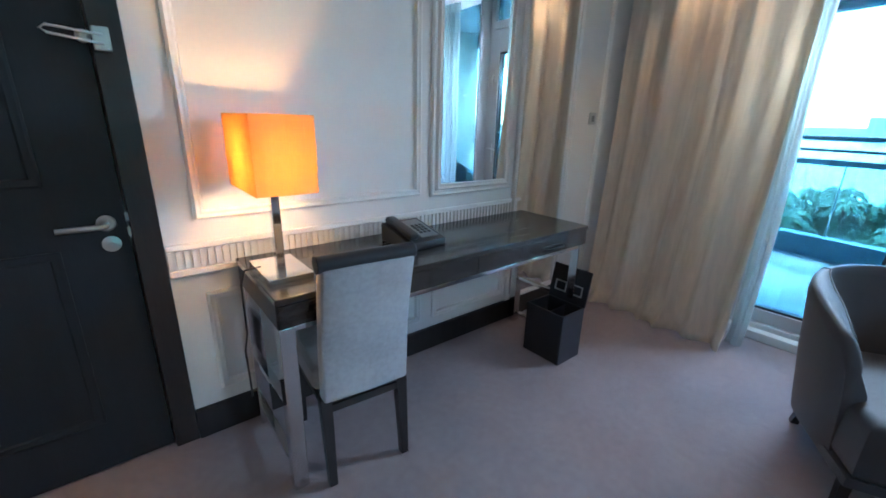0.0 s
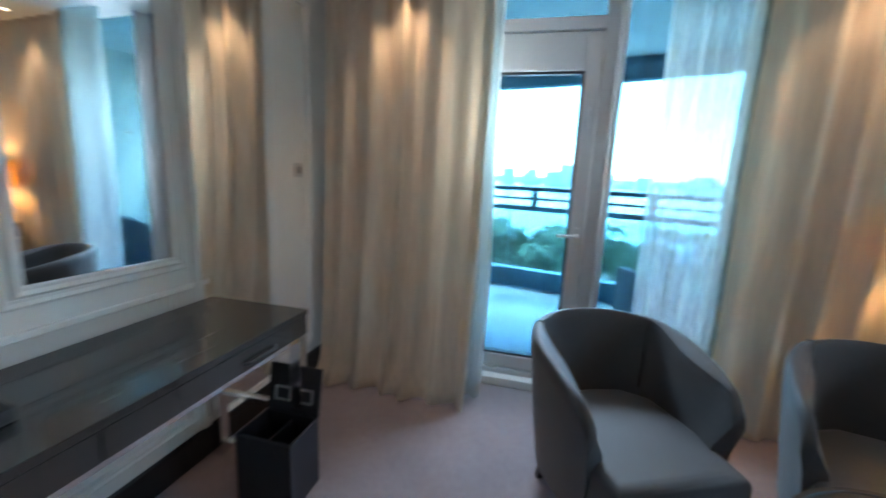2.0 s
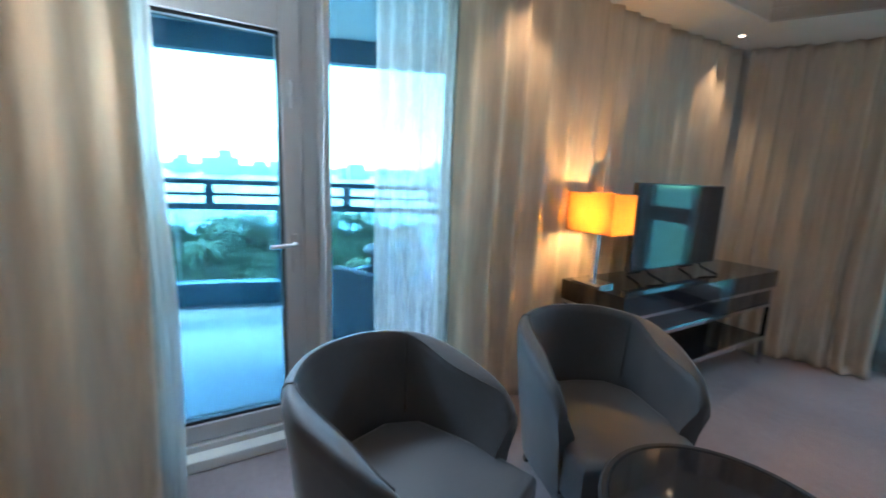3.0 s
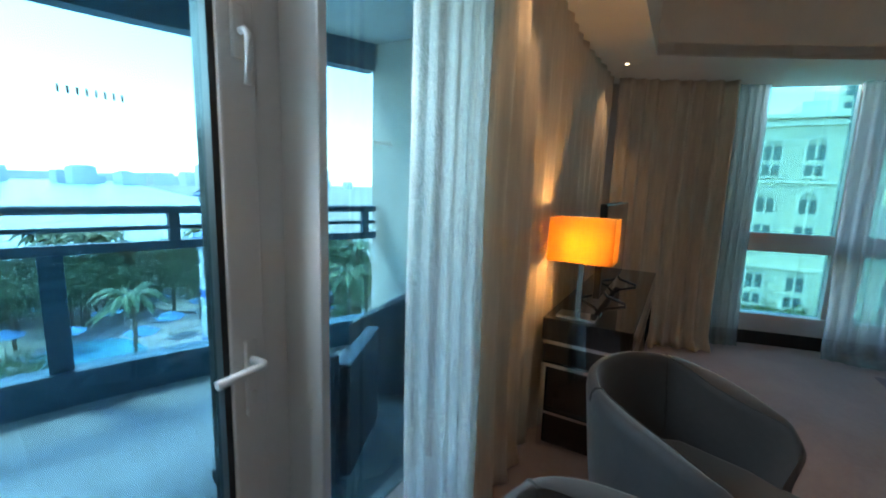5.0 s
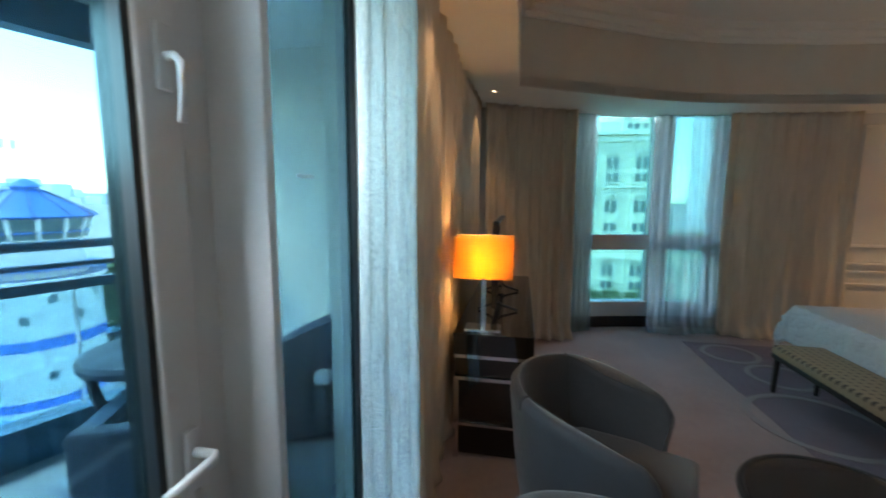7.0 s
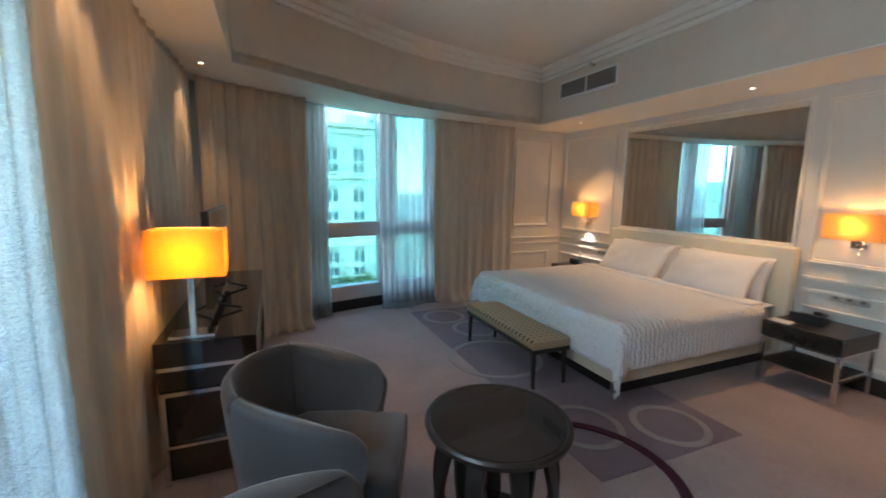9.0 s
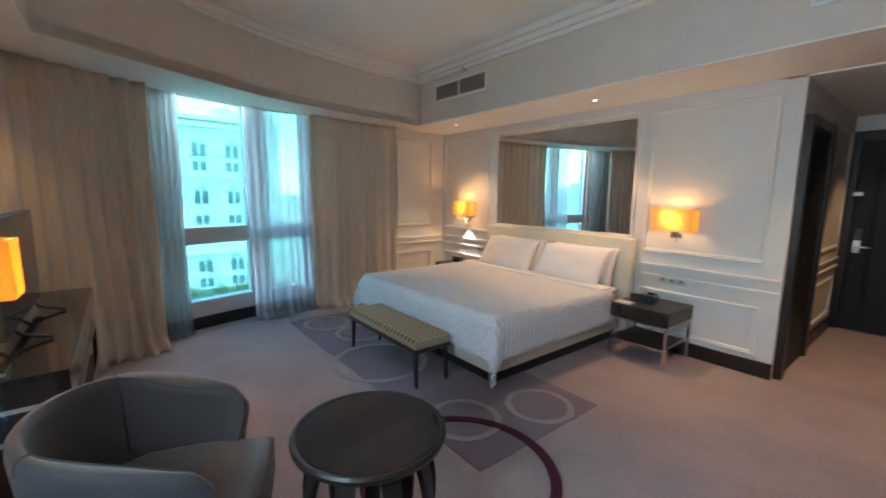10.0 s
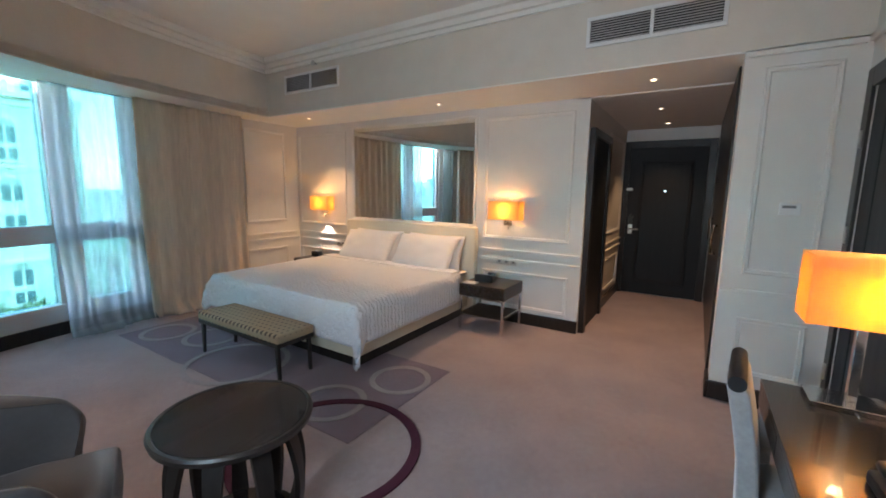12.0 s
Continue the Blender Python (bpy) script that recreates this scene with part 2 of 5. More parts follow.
M_FARGLASS = mat("dark facade glass", (0.10, 0.16, 0.165), 0.15, vary=0.3, scale=0.4)
M_SEA = mat("turquoise sea", (0.03, 0.26, 0.29), 0.25, vary=0.2, scale=0.02, bump=0.3, bump_scale=0.5)
M_SAND = mat("garden ground", (0.36, 0.36, 0.29), 0.9, vary=0.4, scale=0.08)
M_LEAF = mat("green leaves", (0.09, 0.14, 0.06), 0.6, vary=0.5, scale=0.6)
M_TRUNK = mat("palm bark", (0.14, 0.10, 0.07), 0.9, vary=0.3, scale=2)
M_BLUEROOF = mat("blue roof", (0.02, 0.20, 0.56), 0.45, vary=0.12, scale=0.8)
M_POOL = mat("pool water", (0.04, 0.46, 0.58), 0.12, vary=0.15, scale=0.3, bump=0.3, bump_scale=3)
# pale blue-grey with the aerial haze painted into the colour
M_HAZE_TINT = mat("hazy far city", (0.72, 0.75, 0.77), 0.9, vary=0.05, scale=0.02)


# ---- helpers ----
def thing(name, label, category, x=0, y=0, z=0, rz=0, group="", kind=""):
    ob = new(name)
    ob.matrix_basis = pose(x, y, z, 0, 0, rz)
    ob.empty_display_size = 0.1
    return tagged(ob, label, category, group, kind)


def link(name, bm, material, parent=None, label="", smooth=None):
    me = bpy.data.meshes.new(name)
    bmesh.ops.recalc_face_normals(bm, faces=bm.faces)
    bm.to_mesh(me)
    bm.free()
    me.materials.append(material)
    if smooth is not None and not any(p.use_smooth for p in me.polygons):
        for p in me.polygons:
            p.use_smooth = True
        me.set_sharp_from_angle(angle=radians(smooth))
    ob = new(name, me)
    if parent:
        ob.parent = parent
    return tagged(ob, label)


def part(name, bm, material, parent, label="", smooth=20):
    return link(name, bm, material, parent, label, smooth)


def setting(name, bm, material, label="", category="", smooth=None):
    ob = link(name, bm, material, None, label, smooth)
    return tagged(ob, "", category, "", "structure")


def same_part(name, ob, parent, m):
    """Another part on the mesh of ob, at the pose m."""
    o = new(name, ob.data)
    o.parent = parent
    o.matrix_basis = m
    return o


def box(x0, x1, y0, y1, z0, z1, bev=0.0, seg=2, bm=None):
    own = bmesh.new()
    bmesh.ops.create_cube(own, size=1.0, matrix=Matrix.LocRotScale(((x0 + x1) / 2, (y0 + y1) / 2, (z0 + z1) / 2), None, (abs(x1 - x0), abs(y1 - y0), abs(z1 - z0))))
    if bev:
        bmesh.ops.bevel(own, geom=own.edges[:], offset=bev, segments=seg, profile=0.5, affect="EDGES")
    if bm is None:
        return own
    return join(bm, own)


def join(bm, other, m=None):
    if m:
        bmesh.ops.transform(other, matrix=m, verts=other.verts)
    me = bpy.data.meshes.new("joined")
    other.to_mesh(me)
    other.free()
    bm.from_mesh(me)
    bpy.data.meshes.remove(me)
    return bm


def cyl(r0, r1, z0, z1, seg=20, x=0, y=0, bev=0.0):
    bm = bmesh.new()
    bmesh.ops.create_cone(bm, cap_ends=True, segments=seg, radius1=r0, radius2=r1, depth=z1 - z0, matrix=Matrix.Translation((x, y, (z0 + z1) / 2)))
    if bev:
        rim = [e for e in bm.edges if abs(e.verts[0].co.z - e.verts[1].co.z) < 1e-5]
        bmesh.ops.bevel(bm, geom=rim, offset=bev, segments=2, profile=0.5, affect="EDGES")
    return bm


def tube(points, r, seg=8):
    """A round bar along points."""
    bm = bmesh.new()
    rings = []
    pts = [Vector(p) for p in points]
    for i, p in enumerate(pts):
        d = (pts[min(i + 1, len(pts) - 1)] - pts[max(i - 1, 0)]).normalized()
        q = d.to_track_quat("Z", "Y")
        rings.append([bm.verts.new(p + q @ Vector((r * math.cos(a), r * math.sin(a), 0))) for a in [2 * math.pi * k / seg for k in range(seg)]])
    for a, b in zip(rings, rings[1:]):
        for k in range(seg):
            bm.faces.new((a[k], a[(k + 1) % seg], b[(k + 1) % seg], b[k]))
    for f in bm.faces:
        f.smooth = True
    bm.faces.new(rings[0][::-1])
    bm.faces.new(rings[-1])
    return bm


def lathe(profile, seg=24):
    """Profile of (r, z) turned about z."""
    bm = bmesh.new()
    rings = [[bm.verts.new((r * math.cos(2 * math.pi * k / seg), r * math.sin(2 * math.pi * k / seg), z)) for k in range(seg)] for r, z in profile]
    for a, b in zip(rings, rings[1:]):
        for k in range(seg):
            bm.faces.new((a[k], a[(k + 1) % seg], b[(k + 1) % seg], b[k]))
    bm.faces.new(rings[0][::-1])
    bm.faces.new(rings[-1])
    return bm


def prism(outline, z0, z1):
    """A flat outline of (x, y) drawn up from z0 to z1."""
    bm = bmesh.new()
    a = [bm.verts.new((x, y, z0)) for x, y in outline]
    b = [bm.verts.new((x, y, z1)) for x, y in outline]
    n = len(a)
    for k in range(n):
        bm.faces.new((a[k], a[(k + 1) % n], b[(k + 1) % n], b[k]))
    bm.faces.new(a[::-1])
    bm.faces.new(b)
    return bm


def spline(points, n=12):
    """A smooth line through flat points."""
    out = []
    p = [points[0], *points, points[-1]]
    for i in range(1, len(p) - 2):
        for k in range(n):
            t = k / n
            out.append(tuple(0.5 * (2 * b + (c - a) * t + (2 * a - 5 * b + 4 * c - d) * t * t + (3 * b - a - 3 * c + d) * t ** 3)
                             for a, b, c, d in zip(p[i - 1], p[i], p[i + 1], p[i + 2])))
    out.append(tuple(points[-1]))
    return out


def strip(inner, outer, z0, z1):
    """A wall between two flat lines of the same length."""
    bm = bmesh.new()
    rows = [[bm.verts.new((a[0], a[1], z0)), bm.verts.new((a[0], a[1], z1)), None, None] for a in inner]
    for r, b in zip(rows, outer):
        r[2], r[3] = bm.verts.new((b[0], b[1], z1)), bm.verts.new((b[0], b[1], z0))
    for a, b in zip(rows, rows[1:]):
        for k in range(4):
            bm.faces.new((a[k], a[(k + 1) % 4], b[(k + 1) % 4], b[k]))
    bm.faces.new(rows[0])
    bm.faces.new(rows[-1][::-1])
    return bm


def offset(line, d):
    out = []
    for i, p in enumerate(line):
        a, b = Vector(line[max(i - 1, 0)]), Vector(line[min(i + 1, len(line) - 1)])
        t = (b - a).normalized()
        out.append((p[0] - t.y * d, p[1] + t.x * d))
    return out


def moulding(w, h, width=0.035, depth=0.018):
    """A picture-frame moulding round w by h, in the xz plane with its face towards -y."""
    bm = bmesh.new()
    prof = [(0, 0), (0, depth * 0.6), (width * 0.25, depth), (width * 0.55, depth * 0.7), (width * 0.8, depth * 0.75), (width, 0)]
    rings = []
    for sx, sz in ((-1, -1), (1, -1), (1, 1), (-1, 1)):
        rings.append([bm.verts.new((sx * (w / 2 - a), -d, sz * (h / 2 - a))) for a, d in prof])
    for i in range(4):
        a, b = rings[i], rings[(i + 1) % 4]
        for k in range(len(prof) - 1):
            bm.faces.new((a[k], a[k + 1], b[k + 1], b[k]))
    return bm


def wall_frame(parent, wall, u0, u1, z0, z1, width=0.035, at=0.0):
    """A moulding on a wall that faces -y ("y"), +x ("x") or +y ("yy")."""
    o = part("panel_moulding", moulding(u1 - u0, z1 - z0, width), M_TRIM, parent)
    u, z = (u0 + u1) / 2, (z0 + z1) / 2
    o.matrix_basis = {"y": pose(u, at, z), "x": pose(at, u, z, 0, 0, 90), "yy": pose(u, at, z, 0, 0, 180)}[wall]
    return o


def curtain(name, line, z0, z1, material, label, pleats, depth=0.05, seed=1, gather=1.0, spill=0.0):
    """Pleated cloth that hangs along a flat line; gather below 1 opens the folds towards the floor."""
    rnd = random.Random(seed)
    bm = bmesh.new()
    pts = [Vector(p) for p in line]
    lens = [0.0]
    for a, b in zip(pts, pts[1:]):
        lens.append(lens[-1] + (b - a).length)
    total = lens[-1]
    hem = 0.09 if spill else 0.02
    cols, rows = pleats * 10, 40
    phase = [rnd.uniform(-0.9, 0.9) for _ in range(pleats + 2)]
    amp = [rnd.uniform(0.55, 1.25) for _ in range(pleats + 2)]
    grid = []
    for j in range(rows + 1):
        v = j / rows
        row = []
        for i in range(cols + 1):
            u = i / cols
            k = u * pleats + 0.42 * noise.noise(Vector((u * pleats * 0.55, seed * 1.3, 0.2 * (1 - v)))) * min(1, 6 * u, 6 * (1 - u))
            n0 = max(0, min(int(k), pleats))
            f = k - n0
            ph = phase[n0] * (1 - f) + phase[n0 + 1] * f
            am = amp[n0] * (1 - f) + amp[n0 + 1] * f
            s = u * total
            n = max(q for q in range(len(lens) - 1) if lens[q] <= s + 1e-9)
            seg = lens[n + 1] - lens[n]
            t = (s - lens[n]) / seg
            p = pts[n].lerp(pts[n + 1], t)
            d = (pts[n + 1] - pts[n]).normalized()
            loose = 1 - v
            wave = math.sin(2 * math.pi * k + ph * (0.6 + 1.2 * loose)) + 0.22 * math.sin(4 * math.pi * k + 2.1 * ph + 2.2 * loose)
            w = depth * am * wave * (0.55 + 0.45 * gather + (0.5 - 0.5 * gather) * loose)
            w += 0.02 * noise.noise(Vector((s * 2.5, seed * 7.1, v * 2.2)))
            along = 0.018 * noise.noise(Vector((s * 4, seed * 3.3, v * 3))) * loose
            flare = -hem * (max(0, 0.05 - v) / 0.05) ** 1.5 * (0.7 + 1.3 * noise.noise(Vector((s * 4, 1.7, seed))))
            q = p + d * along + Vector((-d.y, d.x)) * (w + flare - spill * loose ** 2.2 * (0.8 + 0.5 * noise.noise(Vector((s * 3, 4.4, seed)))))
            row.append(bm.verts.new((q.x, q.y, z0 + (z1 - z0) * v)))
        grid.append(row)
    for a, b in zip(grid, grid[1:]):
        for i in range(cols):
            bm.faces.new((a[i], a[i + 1], b[i + 1], b[i]))
    ob = link(name, bm, material, None, label, 180)
    th = ob.modifiers.new("cloth", "SOLIDIFY")
    th.thickness = 0.003
    return tagged(ob, "", "curtain")
# ---- the room ----
SOFFIT = 2.41
CEILING = 3.08
window_line = spline([(2.97, -5.12), (2.3, -5.58), (1.6, -5.86), (0.9, -6.03), (0.27, -6.1), (-1.0, -6.14), (-1.985, -6.13)], 8)
tray_line = spline([(2.45, -4.47), (1.83, -4.82), (0.89, -5.28), (-0.2, -5.54), (-1.18, -5.66)], 8)

bm = box(-2.2, 3.2, -6.4, 0.2, -0.2, 0.0)
box(-4.6, -2.2, -1.9, -0.4, -0.2, 0.0, bm=bm)
floor = setting("floor", bm, M_CARPET, "mauve-grey cut-pile carpet with a printed pattern", "floor")


def disc(r, n=48):
    return [(r * math.cos(2 * math.pi * k / n), r * math.sin(2 * math.pi * k / n)) for k in range(n)]


def ring(r0, r1, z1, n=56):
    bm = bmesh.new()
    lines = [[bm.verts.new((r * math.cos(2 * math.pi * k / n), r * math.sin(2 * math.pi * k / n), z)) for k in range(n)]
             for r, z in ((r0, 0.0), (r0, z1), (r1, z1), (r1, 0.0))]
    for a, b in zip(lines, lines[1:]):
        for k in range(n):
            bm.faces.new((a[k], a[(k + 1) % n], b[(k + 1) % n], b[k]))
    return bm


for x0, x1, y0, y1 in ((-0.46, 0.69, -3.34, -2.39), (-0.46, 0.68, -4.37, -3.344), (-0.46, 0.69, -5.55, -4.374)):
    part("carpet_field", box(x0, x1, y0, y1, 0.0, 0.004), M_PURPLE, floor, "darker purple carpet field")
for x, y, r in ((-0.12, -2.64, 0.24), (0.42, -2.83, 0.25), (0.40, -3.98, 0.42), (0.20, -4.75, 0.26), (0.37, -5.25, 0.25)):
    o = part("carpet_ring", ring(r - 0.045, r, 0.008), M_RING, floor, "pale ring in the carpet")
    o.matrix_basis = pose(x, y, 0)
o = part("carpet_ring", ring(0.475, 0.53, 0.012), M_PLUM, floor, "plum ring in the carpet")
o.matrix_basis = pose(0.775, -2.46, 0)

# desk wall, with the connecting door's opening
bm = box(-1.4, -1.03, 0, 0.2, 0, 3.2)
box(-1.03, 0.04, 0, 0.2, 2.2, 3.2, bm=bm)
box(0.04, 3.2, 0, 0.2, 0, 3.2, bm=bm)
box(-1.03, 0.04, 0.17, 0.2, 0, 2.2, bm=bm)
wall_desk = setting("wall_desk", bm, M_WALL, "off-white panelled wall behind the desk", "wall")
part("trim", box(0.045, 2.97, -0.024, 0, 0.0, 0.13, 0.003), M_EBONY, wall_desk, "black skirting board")
wall_frame(wall_desk, "y", 0.15, 1.155, 0.905, 2.25)
wall_frame(wall_desk, "y", 1.215, 1.83, 0.89, 2.25)
wall_frame(wall_desk, "y", 2.38, 2.74, 0.19, 2.25)
for a, b in ((0.15, 0.60), (0.68, 1.16), (1.24, 1.82)):
    wall_frame(wall_desk, "y", a, b, 0.19, 0.62)
part("trim", box(0.046, 1.93, -0.014, 0, 0.70, 0.725, 0.004), M_TRIM, wall_desk)
part("trim", box(0.046, 1.93, -0.014, 0, 0.80, 0.822, 0.004), M_TRIM, wall_desk)
bm = bmesh.new()
for k in range(74):
    box(0.05 + k * 0.0252, 0.063 + k * 0.0252, -0.011, 0, 0.728, 0.797, bm=bm)
part("fluting", bm, M_TRIM, wall_desk, "fluted frieze", None)
part("trim", box(-1.15, 2.9, -0.03, 0, 2.36, 2.398, 0.008), M_TRIM, wall_desk)

# bed wall with bulkhead, and the wall by the passage
bm = box(-2.2, -1.985, -6.4, -1.757, 0, 2.6)
wall_bed = setting("wall_bed", bm, M_WALL, "off-white panelled wall behind the bed", "wall")
part("trim", box(-1.985, -1.961, -6.1, -1.757, 0, 0.13, 0.003), M_EBONY, wall_bed, "black skirting board")
X = -1.985
for a, b in ((-6.08, -5.08), (-2.88, -1.89)):
    wall_frame(wall_bed, "x", a, b, 0.945, 2.285, at=X)
wall_frame(wall_bed, "x", -2.88, -1.885, 0.17, 0.58, at=X)
wall_frame(wall_bed, "x", -6.08, -5.08, 0.17, 0.58, at=X)
for z, d in ((0.70, 0.014), (0.805, 0.02)):
    part("trim", box(X, X + d, -6.1, -5.0, z, z + 0.025, 0.004), M_TRIM, wall_bed)
    part("trim", box(X, X + d, -2.9, -1.757, z, z + 0.025, 0.004), M_TRIM, wall_bed)

bm = box(-1.4, -1.18, -0.606, 0.0, 0, SOFFIT)
wall_thermostat = setting("wall_passage", bm, M_WALL, "off-white panelled wall by the passage", "wall")
part("trim", box(-1.18, -1.156, -0.606, -0.03, 0, 0.13, 0.003), M_EBONY, wall_thermostat, "black skirting board")
part("trim", box(-1.4, -1.156, -0.63, -0.606, 0, 0.13, 0.003), M_EBONY, wall_thermostat, "black skirting board")
wall_frame(wall_thermostat, "x", -0.49, -0.11, 0.94, 2.29, at=-1.18)
wall_frame(wall_thermostat, "x", -0.49, -0.11, 0.22, 0.63, at=-1.18)
part("trim", box(-1.18, -1.166, -0.606, -0.0, 0.805, 0.83, 0.004), M_TRIM, wall_thermostat)
part("trim", box(-1.18, -1.152, -0.606, -0.03, 2.36, 2.398, 0.008), M_TRIM, wall_thermostat)

bm = box(-2.2, -1.18, -6.4, 0.0, SOFFIT, 3.2)
bulkhead = setting("bulkhead", bm, M_TAUPE, "taupe ceiling bulkhead over the bed", "ceiling")
part("bulkhead_underside", box(-1.985, -1.18, -6.1, 0.0, SOFFIT - 0.012, SOFFIT), M_CEIL, bulkhead, "white underside of the bulkhead")

# ceiling with its raised tray
setting("ceiling", box(-1.3, 3.2, -6.5, 0.2, CEILING, 3.2), M_CEIL, "white painted tray ceiling", "ceiling")
outer = offset(window_line, -0.02)
bm = prism(tray_line + [(-1.18, -6.2)] + [p for p in outer[::-1] if p[0] > -1.18], SOFFIT, 3.2)
soffit_window = setting("soffit_window", bm, M_TAUPE, "curved taupe bulkhead over the window", "ceiling")
part("bulkhead_underside", prism(tray_line + [(-1.18, -6.2)] + [p for p in outer[::-1] if p[0] > -1.18], SOFFIT - 0.012, SOFFIT), M_CEIL, soffit_window, "white underside of the bulkhead")
lip = offset(tray_line, 0.045)
part("bulkhead_lip", strip(tray_line, lip, SOFFIT - 0.013, SOFFIT + 0.075), M_CEIL, soffit_window)
bm = prism([(2.45, 0.0), (2.45, -4.47), (2.97, -5.1), (2.97, 0.0)], SOFFIT, 3.2)
soffit_balcony = setting("soffit_balcony", bm, M_TAUPE, "taupe bulkhead along the balcony wall", "ceiling")
part("bulkhead_underside", prism([(2.45, 0.0), (2.45, -4.47), (2.97, -5.1), (2.97, 0.0)], SOFFIT - 0.012, SOFFIT), M_CEIL, soffit_balcony, "white underside of the bulkhead")
crown = [(-1.18, 0.0), (-1.18, -5.66)] + tray_line[::-1][1:] + [(2.45, 0.0)]
for d, z0, z1 in ((0.03, 2.93, 2.97), (0.07, 2.968, 3.02), (0.13, 3.018, CEILING)):
    bm = strip(offset(crown, 0.0), offset(crown, d), z0, z1)
    setting("trim", bm, M_CEIL, "white crown moulding round the ceiling tray", "moulding")

# the curved window wall: pier, opening, pier
def stretch_of(line, x_hi, x_lo):
    """The part of a line between two x, cut at both."""
    def at(x):
        for a, b in zip(line, line[1:]):
            if a[0] >= x >= b[0]:
                t = (x - a[0]) / (b[0] - a[0])
                return (x, a[1] + t * (b[1] - a[1]))
        return line[-1]
    return [at(x_hi)] + [p for p in line if x_lo < p[0] < x_hi] + [at(x_lo)]


bm = bmesh.new()
for hi, lo, z0, z1 in ((2.97, 1.66, 0, 2.6), (0.22, -1.985, 0, 2.6), (1.66, 0.22, 0, 0.13), (1.66, 0.22, 2.52, 2.7)):
    s = stretch_of(window_line, hi, lo)
    join(bm, strip(s, offset(s, 0.25), z0, z1))
wall_window = setting("wall_window", bm, M_WALL, "curved off-white wall with the window", "wall")
s = stretch_of(window_line, 2.9, -1.9)
part("trim", strip(offset(s, -0.02), s, 0.0, 0.128), M_EBONY, wall_window, "black skirting board")
o = part("panel_moulding", moulding(0.66, 1.3), M_TRIM, wall_window)
o.matrix_basis = pose(-1.42, -6.125, 1.64, 0, 0, 180)
o = part("panel_moulding", moulding(0.66, 0.34), M_TRIM, wall_window)
o.matrix_basis = pose(-1.42, -6.125, 0.43, 0, 0, 180)
part("trim", box(-1.96, -0.95, -6.125, -6.105, 0.80, 0.825, 0.004), M_TRIM, wall_window)
part("trim", box(-1.96, -0.95, -6.125, -6.105, 0.72, 0.742, 0.004), M_TRIM, wall_window)

window_1 = thing("window_1", "white-framed window with tinted panes and a low transom", "window", kind="structure")
def window_bit(name, hi, lo, z0, z1, back, thick, material):
    s = offset(stretch_of(window_line, hi, lo), back)
    return part(name, strip(s, offset(s, thick), z0, z1), material, window_1)
window_bit("window_sill", 1.66, 0.22, 0.13, 0.30, 0.0, 0.16, M_UPVC)
window_bit("transom", 1.66, 0.22, 0.91, 1.085, 0.03, 0.1, M_UPVC)
window_bit("window_frame", 1.66, 0.22, 2.46, 2.52, 0.03, 0.1, M_UPVC)
for hi, lo in ((1.66, 1.60), (0.95, 0.72), (0.30, 0.22)):
    window_bit("mullion", hi, lo, 0.30, 2.46, 0.03, 0.1, M_UPVC)
for hi, lo in ((1.60, 0.95), (0.72, 0.30)):
    for z0, z1 in ((0.30, 0.91), (1.085, 2.46)):
        window_bit("pane", hi, lo, z0, z1, 0.085, 0.008, M_WINGLASS)

# the balcony wall: opening from y -0.90 to -2.58
bm = box(2.97, 3.2, -0.90, 0.2, 0, 3.2)
box(2.97, 3.2, -5.4, -2.58, 0, 3.2, bm=bm)
box(2.97, 3.2, -2.58, -0.90, 2.56, 3.2, bm=bm)
wall_balcony = setting("wall_balcony", bm, M_WALL, "off-white wall with the balcony door", "wall")
part("trim", box(2.946, 2.97, -5.0, -2.5, 0, 0.13, 0.003), M_EBONY, wall_balcony, "black skirting board")

window_2 = thing("window_2", "white-framed balcony glazing with toplights and sidelight", "window", kind="structure")
F0, F1 = 3.0, 3.12
part("window_sill", box(F0, F1, -2.58, -0.90, 0.0, 0.085, 0.006), M_UPVC, window_2)
part("threshold", box(2.925, F0 - 0.001, -2.56, -0.92, 0.0, 0.055, 0.006), M_TRIM, window_2, "pale threshold step below the balcony door")
part("post", box(F0 + 0.03, F1, -1.736, -1.666, 0.0, 2.56, 0.004), M_UPVC, window_2)
part("mullion", box(2.905, F1 + 0.02, -1.765, -1.737, 0.0, 2.56, 0.005), M_UPVC, window_2, "deep white mullion fin")
part("post", box(F0, F1, -2.58, -2.51, 0.0, 2.56, 0.006), M_UPVC, window_2)
part("post", box(F0, F1, -0.97, -0.90, 0.0, 2.56, 0.006), M_UPVC, window_2)
part("transom", box(F0 + 0.003, F1, -1.666, -0.97, 2.14, 2.21, 0.006), M_UPVC, window_2)
part("window_frame", box(F0 + 0.003, F1, -1.666, -0.97, 2.50, 2.56, 0.004), M_UPVC, window_2)
part("window_frame", box(F0 + 0.003, F1, -2.51, -1.766, 2.50, 2.56, 0.004), M_UPVC, window_2)
part("window_frame", box(F0 + 0.003, F1, -2.51, -1.766, 0.085, 0.2, 0.004), M_UPVC, window_2)
part("pane", box(3.06, 3.07, -1.666, -0.97, 2.21, 2.50), M_GLASS, window_2)
part("pane", box(3.06, 3.07, -2.51, -1.766, 0.2, 2.50), M_GLASS, window_2)
for y in (-1.778, -2.51):
    part("gasket", box(3.04 if y < -2 else 3.045, 3.075, y, y + 0.012, 0.2, 2.5), M_GASKET, window_2)

